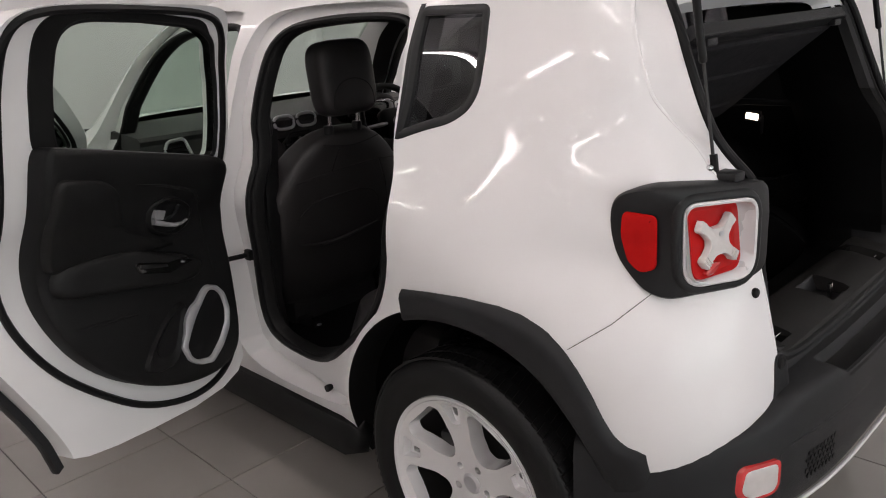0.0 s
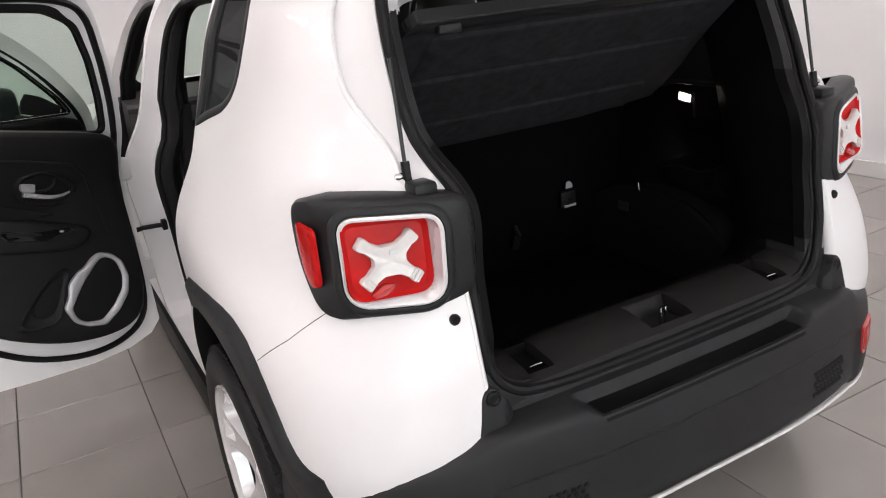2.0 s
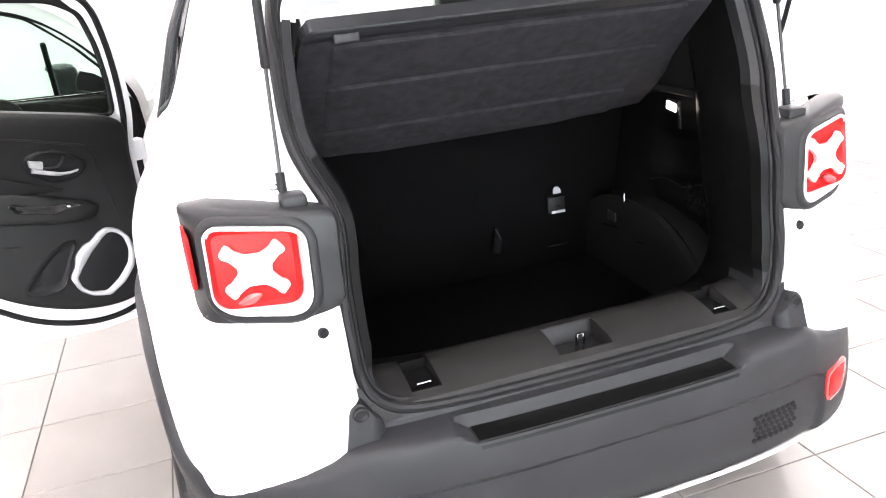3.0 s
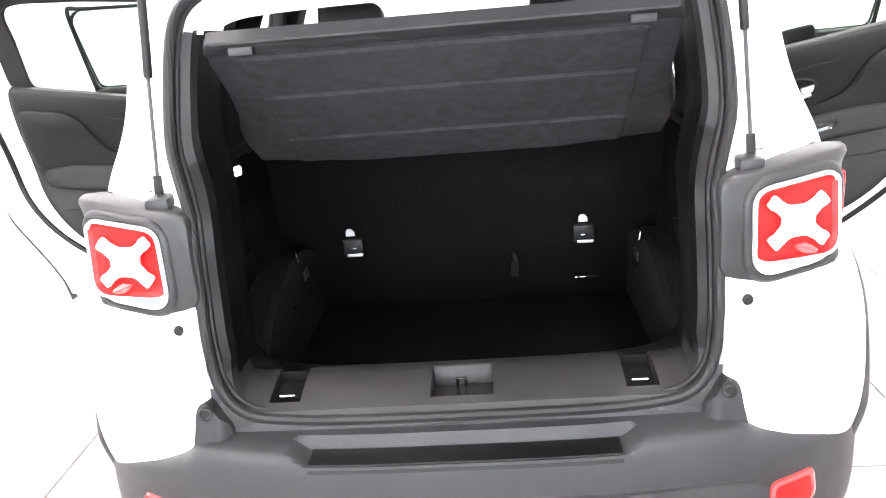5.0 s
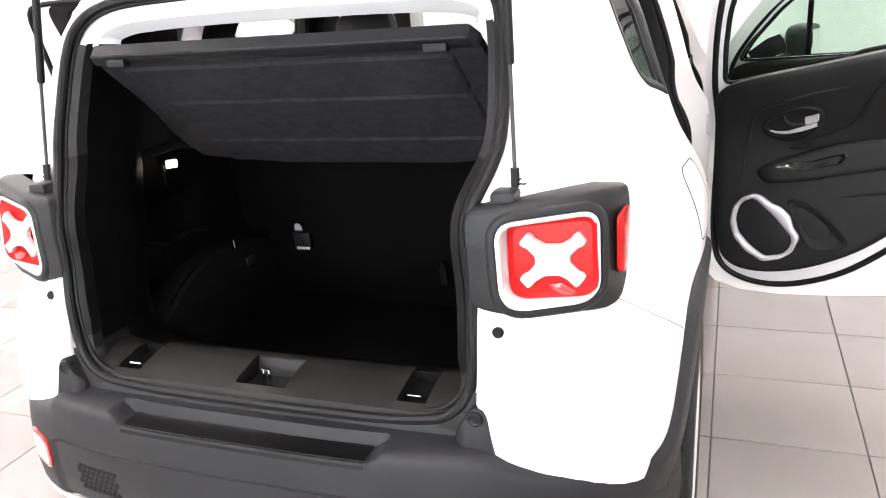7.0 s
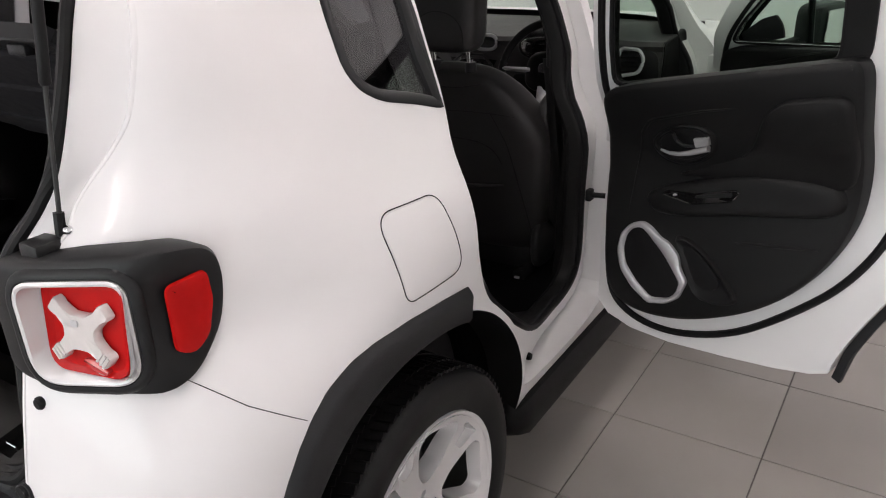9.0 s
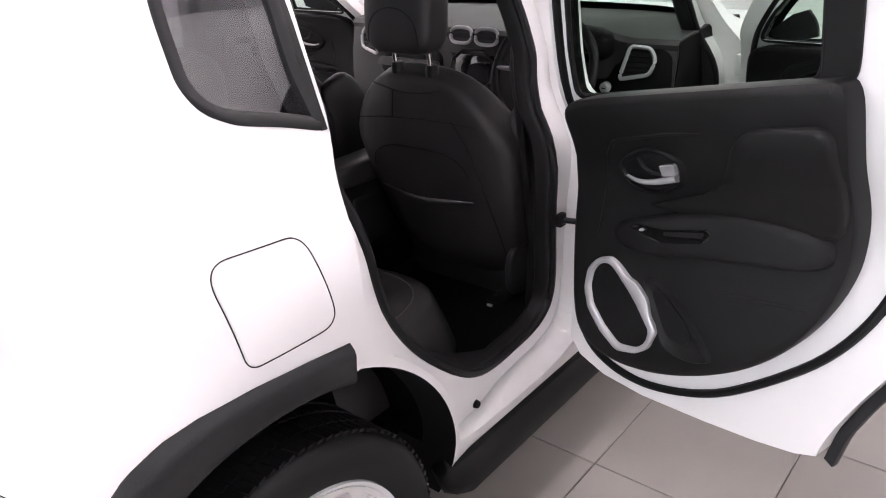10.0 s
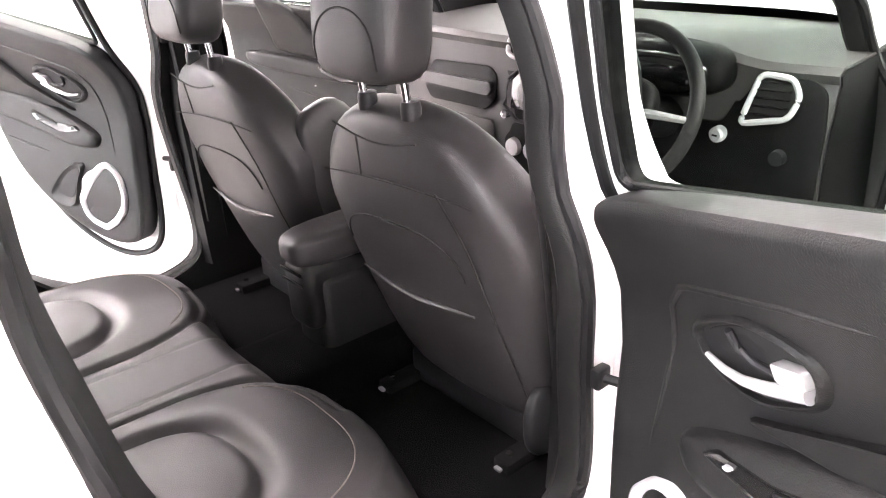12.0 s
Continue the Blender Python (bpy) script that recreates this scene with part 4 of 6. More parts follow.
def build_door(name, side, outline, window, panel, hinge, angle, label, speaker, cup, arm, cladding, seal):
    """A door built shut on the body's form, then swung about its hinge."""
    skin = boolean(one_side(grown(rounded(outline, 2), -0.004), side), [form()], "INTERSECT")
    skin = boolean(skin, [form(0.075), one_side(fillet(window, 0.03), side)])
    if cladding:
        # outside the glass the frame is set back from the opening
        wider = [(y + (0.02 if y > 0.9 else 0.0), z) for y, z in grown(fillet(window, 0.03), 0.018)]
        skin = boolean(skin, [boolean(one_side(wider, side), [form(0.047)])])
    door = part(name, skin, JAMB, CAR, label, angle=40)
    door.matrix_basis = pose(side * hinge[0], hinge[1], 0, 0, 0, side * angle) @ pose(-side * hinge[0], -hinge[1], 0)
    # glass
    pane = boolean(one_side(grown(fillet(window, 0.03), 0.012), side), [form(0.060)], "INTERSECT")
    pane = boolean(pane, [form(0.064)])
    g = part("window_glass", pane, GLASS, door, "green tinted door glass")
    g.visible_shadow = False
    wo = fillet(window, 0.03)
    part("window_reveal", ring_loft([[inner_at(y, z, 0, side, q) for y, z in grown(wo, -0.003)] for q in (0.048 if cladding else 0.004, 0.06, 0.074)], caps=False), LINER, door, "dark felt window channel")
    cy, cz = sum(p[0] for p in wo) / len(wo), sum(p[1] for p in wo) / len(wo)
    wide = [(y + ((-0.058 if cladding else -0.012) if y < min(p[0] for p in wo) + 0.09 else 0.004), z + (0.016 if z > cz + 0.08 else 0.004)) for y, z in wo]
    part("window_frame_trim", ring_loft([[inner_at(y, z, 0, side, q) for y, z in o] for q, o in ((0.07, wide), (0.080, wide), (0.082, grown(wo, -0.003)), (0.05, grown(wo, -0.003)))], caps=False), TRIM if cladding else JAMB, door)
    # rubber round the glass and along the door's edge
    part("window_rubber", tube([inner_at(y, z, 0, side, 0.076) for y, z in grown(fillet(window, 0.03), 0.0)], 0.0065, 8, closed=True), RUBBER, door)
    part("door_seal", tube([inner_at(y, z, 0, side, 0.078) for y, z in fillet(seal, 0.12)], 0.010, 8, closed=True), RUBBER, door, "black rubber door seal")
    # inner trim
    po = fillet(panel, 0.09)
    c = (sum(p[0] for p in po) / len(po), sum(p[1] for p in po) / len(po))
    rings = [(grown(po, g), h) for g, h in ((0.0, -0.064), (0.0, -0.020), (-0.003, -0.010), (-0.010, -0.003), (-0.020, 0.0))]
    last = rings[-1][0]
    rings += [([(c[0] + (y - c[0]) * k, c[1] + (z - c[1]) * k) for y, z in last], 0.0) for k in (0.9, 0.8, 0.68, 0.55, 0.42, 0.28, 0.14, 0.01)]
    part("trim_edge", ring_loft([[inner_at(y, z, h, side) for y, z in o] for o, h in rings[:3]], caps=False), RUBBER, door, "dark edge of the door trim")
    part("trim_panel", ring_loft([[inner_at(y, z, h, side) for y, z in o] for o, h in rings[2:]], caps=False), TRIM, door, "black moulded door trim", angle=60)
    # arm rest
    part("arm_rest", on_panel(rounded(arm, 2), [(1.02, -0.006), (1.0, 0.006), (0.97, 0.016), (0.90, 0.024), (0.75, 0.028), (0.5, 0.030), (0.25, 0.030), (0.03, 0.030)], side), TRIM, door, "soft dark arm rest", angle=50)
    dy, dz = speaker
    at = lambda pts: [(y + dy, z + dz) for y, z in pts]
    part("switch_plate", on_panel(fillet(at(SWITCHES), 0.006, 3), [(1.0, 0.010), (1.0, 0.031), (0.97, 0.033), (0.92, 0.031), (0.5, 0.031), (0.05, 0.031)], side), GLOSS, door, "glossy dark switch plate", angle=40)
    part("window_switch", on_panel(at(ellipse(0.785, 0.857, 0.006, 0.003, tilt=-0.2)), [(1.0, 0.030), (0.9, 0.036), (0.5, 0.037), (0.05, 0.037)], side), SATIN, door)
    part("switch_slot", on_panel(at(fillet([(0.73, 0.860), (0.73, 0.868), (0.632, 0.897), (0.632, 0.884)], 0.004, 3)), [(1.0, 0.030), (0.9, 0.034), (0.05, 0.034)], side), RUBBER, door)
    # release lever in its cup
    rim = fillet(at([(0.870, 0.972), (0.852, 1.002), (0.775, 1.046), (0.712, 1.044), (0.695, 1.020), (0.706, 0.974), (0.775, 0.934), (0.838, 0.940)]), 0.03)
    part("lever_cup", on_panel(rim, [(1.14, -0.004), (1.09, 0.006), (1.0, 0.011), (0.965, 0.010), (0.93, 0.002), (0.5, -0.0), (0.03, 0.0)], side), TRIM, door, "black oval lever recess", angle=50)
    part("lever_well", on_panel(rim, [(0.86, 0.001), (0.84, 0.003), (0.4, 0.003), (0.03, 0.003)], side), RUBBER, door)
    mid = resample(at([(0.845, 0.963), (0.820, 0.959), (0.790, 0.962), (0.755, 0.973), (0.708, 0.993)]), 16)
    part("lever", tube([inner_at(y, z, 0.012 + 0.006 * math.sin(math.pi * k / 15), side) for k, (y, z) in enumerate(mid)], [0.0032 + 0.0058 * (k / 15) ** 0.8 for k in range(16)], 12), LEVER, door, "satin silver release lever", angle=60)
    part("lever_block", on_panel(fillet(at([(0.744, 1.016), (0.722, 1.022), (0.701, 1.029), (0.703, 1.002), (0.742, 0.988)]), 0.006, 3), [(1.0, 0.004), (1.0, 0.016), (0.95, 0.020), (0.8, 0.021), (0.4, 0.018), (0.03, 0.018)], side), LEVER, door, angle=50)
    part("lever_strut", tube([inner_at(y, z, 0.007, side) for y, z in resample(at([(0.806, 1.016), (0.800, 0.996), (0.782, 0.986), (0.742, 0.990)]), 12)], 0.0045, 8), PLASTIC_SMOOTH, door)
    # speaker with its pale ring
    out, inn = fillet(at(SPEAKER_OUT), 0.012, 3), fillet(at(SPEAKER_IN), 0.012, 3)
    lerp = lambda t: [(a[0] + (b[0] - a[0]) * t, a[1] + (b[1] - a[1]) * t) for a, b in zip(out, inn)]
    part("speaker_ring", ring_loft([[inner_at(y, z, h, side) for y, z in lerp(t)] for t, h in ((0.0, -0.004), (0.02, 0.009), (0.25, 0.013), (0.75, 0.012), (1.0, 0.006), (1.02, 0.0))], caps=False), SATIN, door, "satin silver speaker surround", angle=50)
    part("speaker_grille", on_panel(inn, [(1.02, 0.002), (0.97, 0.006), (0.5, 0.008), (0.03, 0.008)], side), RUBBER, door, "black speaker grille")
    # hollow grip beside it, raised upper pad and pressed lines
    grip = rounded(at([(0.786, 0.733), (0.747, 0.738), (0.696, 0.714), (0.642, 0.670), (0.596, 0.622), (0.602, 0.600), (0.648, 0.584), (0.708, 0.586), (0.733, 0.634), (0.750, 0.682)]), 2)
    part("door_grip", on_panel(grip, [(1.08, -0.004), (1.03, 0.008), (0.97, 0.013), (0.91, 0.011), (0.75, 0.005), (0.5, 0.003), (0.03, 0.003)], side), TRIM, door, "dark scooped pull grip", angle=60)
    # flat dark pad in the scoop: the pit's shade as colour
    part("grip_shade", on_panel(rounded(at([(0.764, 0.716), (0.738, 0.720), (0.692, 0.696), (0.640, 0.648), (0.650, 0.618), (0.700, 0.612), (0.728, 0.650)]), 2), [(1.0, 0.0), (0.97, 0.0062), (0.6, 0.0068), (0.03, 0.0068)], side), RUBBER, door)
    pad = fillet(at([(0.80, 0.905), (0.698, 0.945), (0.612, 0.992), (0.585, 1.036), (0.549, 1.117), (0.507, 1.150), (0.375, 1.178), (0.362, 1.05), (0.375, 0.955), (0.50, 0.935)]), 0.03)
    part("soft_pad", on_panel(pad, [(1.03, -0.004), (1.018, 0.006), (0.99, 0.013), (0.93, 0.017), (0.5, 0.018), (0.03, 0.018)], side), TRIM, door, "raised soft pad", angle=60)
    for pts in ([(0.936, 0.758), (0.922, 0.89), (0.903, 1.001), (0.868, 1.043), (0.718, 1.092), (0.62, 1.115)], [(0.63, 0.76), (0.548, 0.775), (0.41, 0.80)]):
        part("pressed_line", tube([inner_at(y, z, -0.0015, side) for y, z in resample(at(pts), 24)], [0.0005 + 0.0048 * math.sin(math.pi * min(1.0, max(0.0, k / 23))) ** 0.5 for k in range(24)], 8), TRIM, door)
    # hinges
    for z in (0.62, 0.98):
        b = box(side * (hinge[0] - 0.045), hinge[1] - 0.015, z, 0.05, 0.05, 0.075, 0.008)
        part("hinge", b, JAMB, door)
    if cladding:
        edge = resample(cladding, 20)
        rows = []
        for y, z in edge:
            w = 0.024 * min(1.0, 0.25 + (0.86 - z) / 0.12)
            rows.append([(side * (side_x(y, z) - q), y - e * w * 0.92, z - e * w * 0.40) for q, e in ((0.020, 0.0), (-0.004, 0.0), (-0.008, 0.3), (-0.006, 0.85), (0.0, 1.0), (0.014, 1.0), (0.022, 0.9))])
        part("lower_cladding", ring_loft(rows), PLASTIC, door, "matt black lower door cladding", angle=40)
    return door


REAR_WINDOW = [(0.982, 1.128), (0.424, 1.2485), (0.408, 1.27), (0.400, 1.42), (0.392, 1.49), (0.415, 1.520), (0.46, 1.526), (0.63, 1.518), (0.834, 1.497), (0.918, 1.455), (0.956, 1.36), (0.974, 1.25)]
REAR_PANEL = [(1.01, 0.81), (1.012, 1.07), (0.978, 1.124), (0.90, 1.151), (0.44, 1.2535), (0.40, 1.262), (0.342, 1.274), (0.338, 1.15), (0.342, 1.0), (0.35, 0.86), (0.42, 0.715), (0.54, 0.60), (0.70, 0.518), (0.84, 0.488), (0.94, 0.50), (0.995, 0.56)]
SPEAKER_OUT = [(0.957, 0.648), (0.949, 0.703), (0.922, 0.737), (0.883, 0.753), (0.856, 0.744), (0.822, 0.719), (0.804, 0.717), (0.782, 0.700), (0.766, 0.685), (0.757, 0.650), (0.733, 0.619), (0.752, 0.564), (0.786, 0.538), (0.843, 0.521), (0.900, 0.552), (0.941, 0.595)]
SPEAKER_IN = [(0.938, 0.660), (0.930, 0.704), (0.912, 0.726), (0.886, 0.735), (0.864, 0.721), (0.836, 0.697), (0.821, 0.685), (0.804, 0.668), (0.790, 0.652), (0.774, 0.632), (0.756, 0.610), (0.763, 0.576), (0.785, 0.554), (0.837, 0.541), (0.886, 0.572), (0.926, 0.615)]
SWITCHES = [(0.826, 0.850), (0.808, 0.864), (0.732, 0.872), (0.624, 0.906), (0.614, 0.897), (0.629, 0.873), (0.735, 0.841)]
REAR_ARM = [(0.872, 0.836), (0.860, 0.860), (0.80, 0.888), (0.70, 0.925), (0.60, 0.962), (0.40, 0.985), (0.368, 0.95), (0.378, 0.90), (0.50, 0.872), (0.60, 0.853), (0.72, 0.820), (0.84, 0.802)]
DOOR_CLAD = [(0.203, 0.845), (0.222, 0.79), (0.262, 0.71), (0.312, 0.61), (0.345, 0.53), (0.360, 0.450)]
REAR_DOOR_SKIN = [(1.04, 0.372), (1.05, 0.6), (1.05, 1.0), (1.045, 1.15), (1.03, 1.30), (1.0, 1.43), (0.96, 1.515), (0.90, 1.545), (0.75, 1.554), (0.40, 1.562), (0.285, 1.552), (0.235, 1.51), (0.232, 1.40), (0.235, 1.3), (0.24, 1.2), (0.215, 1.1), (0.19, 0.95), (0.20, 0.88)] + [(0.215, 0.80), (0.255, 0.72), (0.305, 0.62), (0.342, 0.53), (0.357, 0.455)]
REAR_DOOR_SEAL = [(1.018, 0.75), (1.015, 0.56), (0.98, 0.475), (0.88, 0.437), (0.755, 0.442), (0.60, 0.50), (0.475, 0.60), (0.36, 0.715), (0.285, 0.855), (0.27, 1.0), (0.265, 1.2), (0.258, 1.40), (0.262, 1.51), (0.31, 1.545), (0.5, 1.547), (0.85, 1.53), (0.95, 1.485), (0.995, 1.33), (1.015, 1.1)]
for s, ang, pivot in ((1, 75.5, (0.87, 1.05)), (-1, 68, (0.895, 1.085))):
    build_door("rear_door", s, REAR_DOOR_SKIN, REAR_WINDOW, REAR_PANEL, pivot, ang, "open white rear door with black inner trim", (-0.012, 0.016), None, REAR_ARM, DOOR_CLAD, REAR_DOOR_SEAL)

FRONT_WINDOW = [(2.0, 1.085), (1.15, 1.13), (1.12, 1.30), (1.10, 1.44), (1.14, 1.485), (1.50, 1.485), (1.66, 1.43), (1.82, 1.30), (1.94, 1.17)]
FRONT_PANEL = [(2.04, 0.72), (2.05, 1.0), (2.0, 1.075), (1.15, 1.135), (1.11, 1.1), (1.11, 0.75), (1.13, 0.58), (1.25, 0.50), (1.85, 0.49), (2.0, 0.56)]
FRONT_ARM = [(1.95, 0.80), (1.90, 0.86), (1.25, 0.93), (1.18, 0.91), (1.22, 0.86), (1.6, 0.82)]
for s, ang in ((1, 72), (-1, 72)):
    d = build_door("front_door", s, FRONT_DOOR, FRONT_WINDOW, FRONT_PANEL, (0.87, 2.12), ang, "open white front door with black inner trim", (1.0, -0.02), None, FRONT_ARM, None, grown(FRONT_DOOR, -0.055))
    m = cushion(s * 1.00, 1.80, 1.13, 0.22, 0.12, 0.17, 5.0)
    part("door_mirror", m, PLASTIC_SMOOTH, d, "black housed door mirror")
    part("mirror_glass", box(s * 1.00, 1.738, 1.13, 0.18, 0.006, 0.13, 0.002), MIRROR, d)
    part("mirror_arm", tube([(s * 0.83, 1.86, 1.06), (s * 0.93, 1.82, 1.08)], 0.03, 10), PLASTIC_SMOOTH, d)
    tri = rounded([(2.0, 1.09), (1.80, 1.105), (1.795, 1.16), (1.83, 1.21)], 1)
    part("sail_panel", on_panel(tri, [(1.0, 0.0), (1.0, 0.012), (0.5, 0.013)], s, None, 0.06), PLASTIC_SMOOTH, d)
    part("sail_bar", tube([inner_at(1.72, 1.09, 0, s, 0.05), inner_at(1.70, 1.33, 0, s, 0.05)], 0.012, 8), RUBBER, d)

# door seals on the body, check straps, strikers
for s in (-1, 1):
    for pts in (REAR_SEAL, FRONT_SEAL):
        part("opening_seal", tube([(s * (side_x(y, z) - 0.046 - jamb(y, z)), y, z) for y, z in fillet(pts, 0.12)], 0.011, 8, closed=True), RUBBER, CAR, "black rubber seal round the door opening")
        part("opening_trim", ring_loft([[(s * (side_x(y, z) - q - jamb(y, z) - (0.07 if q > 0.08 else 0.0) * min(1.0, max(0.0, (0.75 - y) / 0.15))), y, z) for y, z in grown(fillet(pts, 0.12), g) for y, z in [(y + (0.022 if q > 0.08 else 0.0) * min(1.0, max(0.0, (0.55 - y) / 0.15)), z)]] for q, g in ((0.048, -0.004), (0.054, -0.010), (0.064, -0.015), (0.09, -0.016), (0.10, -0.008))], caps=False), TRIM, CAR)
    part("check_strap", tube([(s * 0.80, 0.985, 0.775), (s * 0.87, 1.0, 0.775), (s * 0.93, 0.98, 0.772)], 0.008, 8), RUBBER, CAR)
    part("check_bracket", box(s * 0.802, 0.985, 0.775, 0.018, 0.03, 0.035, 0.004), RUBBER, CAR)
    part("sill_plug", disc_loft([(0, 0.0), (0.009, 0.0), (0.011, -0.006), (0.011, -0.02)], (s * (side_x(0.61, 0.41) - 0.045), 0.615, 0.41), "x", 12), RUBBER, CAR)

# belt guide on the door pillar
for s in (-1, 1):
    belt = part("belt_guide", box(s * 0.672, 0.990, 1.185, 0.026, 0.050, 0.085, 0.010, 3), PLASTIC_SMOOTH, CAR, "black belt guide on the door pillar")
    part("belt_webbing", tube([(s * 0.655, 0.985, 1.165), (s * 0.672, 1.0, 0.95), (s * 0.70, 1.01, 0.62)], 0.022, 8, flat=0.12), RUBBER, belt, "black belt webbing")

# quarter glass
for s in (-1, 1):
    o = fillet(QUARTER, 0.02)
    pane = boolean(one_side(grown(o, 0.01), s), [form(0.010)], "INTERSECT")
    pane = boolean(pane, [form(0.016)])
    g = part("quarter_glass", pane, DARK_GLASS, CAR, "dark privacy glass behind the rear door")
    g.visible_shadow = False
    part("quarter_rubber", ring_loft([[(s * (side_x(y, z) + h), y, z) for y, z in grown(o, g)] for g, h in ((0.007, -0.006), (0.006, 0.001), (0.002, 0.0035), (-0.008, 0.003), (-0.016, 0.0), (-0.017, -0.009))], caps=False), PLASTIC_SMOOTH, CAR, "dark gasket round the quarter glass", angle=50)
    edge = [[(s * (side_x(y, z) + h), y, z) for y, h in ((0.236, -0.004), (0.240, 0.003), (0.250, 0.003), (0.253, 0.001), (0.2545, -0.006))] for z in np.linspace(1.196, 1.512, 24)]
    part("pillar_cover", ring_loft(edge, caps=False, closed=False), PLASTIC_SMOOTH, CAR, "black strip between the quarter glass and the door", angle=50)
wind = boolean(mesh_of(prism(rounded([(0.64, 1.12), (0.70, 1.17), (0.56, 1.51), (0.48, 1.545), (-0.48, 1.545), (-0.56, 1.51), (-0.70, 1.17), (-0.64, 1.12)], 1), "y", 1.3, 3.0)), [form(0.01)], "INTERSECT")
wind = boolean(wind, [form(0.016)])
g = part("windscreen", wind, GLASS, CAR, "clear windscreen")
g.visible_shadow = False

# fuel flap on the right flank
FLAP = fillet([(-0.068, 1.072), (0.108, 1.064), (0.126, 0.907), (-0.052, 0.906)], [0.045, 0.03, 0.035, 0.022], 8)
FLAP = resample(FLAP + [FLAP[0]], 121)[:-1]
FLAP_MID = (0.028, 0.985)
part("fuel_flap", ring_loft([[(side_x(FLAP_MID[0] + (y - FLAP_MID[0]) * k, FLAP_MID[1] + (z - FLAP_MID[1]) * k) + h, FLAP_MID[0] + (y - FLAP_MID[0]) * k, FLAP_MID[1] + (z - FLAP_MID[1]) * k) for y, z in FLAP] for k, h in ((1.0, -0.004), (0.985, 0.0012), (0.9, 0.0014), (0.75, 0.0014), (0.6, 0.0014), (0.45, 0.0014), (0.3, 0.0014), (0.15, 0.0014), (0.03, 0.0014))]), PAINT, CAR)
part("flap_gap", tube([(side_x(y, z) + 0.0002, y, z) for y, z in grown(FLAP, 0.002)], 0.0012, 6, closed=True), RUBBER, CAR)


# ---- cabin ----
def build_cabin():
    part("cabin_floor", box(0, 1.2, 0.40, 1.36, 1.95, 0.05, 0.01), CARPET, CAR, "black carpeted cabin floor")
    part("centre_tunnel", cushion(0, 1.25, 0.45, 0.24, 1.7, 0.16, 5), CARPET, CAR)
    part("headliner", ring_loft([[(x * 0.96, y, z) for x, y in section(z, 0.10, 20, 8)] for z in (1.555, 1.560)]), GREY_HEADLINER, CAR, "pale fabric headliner")
    # console between the front seats
    c = part("centre_console", box(0.01, 1.26, 0.58, 0.13, 0.66, 0.26, 0.03, 3), TRIM, CAR, "dark centre console with arm rest")
    part("console_arm_rest", cushion(0.016, 1.07, 0.768, 0.115, 0.36, 0.085, 4.0, None, 40, 24), LEATHER, c)
    part("console_box", box(0.016, 1.065, 0.66, 0.104, 0.33, 0.17, 0.03, 4), TRIM, c)
    for z in (0.722, 0.697):
        part("console_slot", box(0.016, 0.8985, z, 0.085, 0.004, 0.007, 0.001), GLOSS, c)
    part("gear_lever", tube([(0, 1.48, 0.76), (0, 1.46, 0.86)], 0.010), CHROME, c)
    part("gear_knob", cushion(0, 1.455, 0.885, 0.045, 0.045, 0.065, 2.5), CHROME, c)


build_cabin()


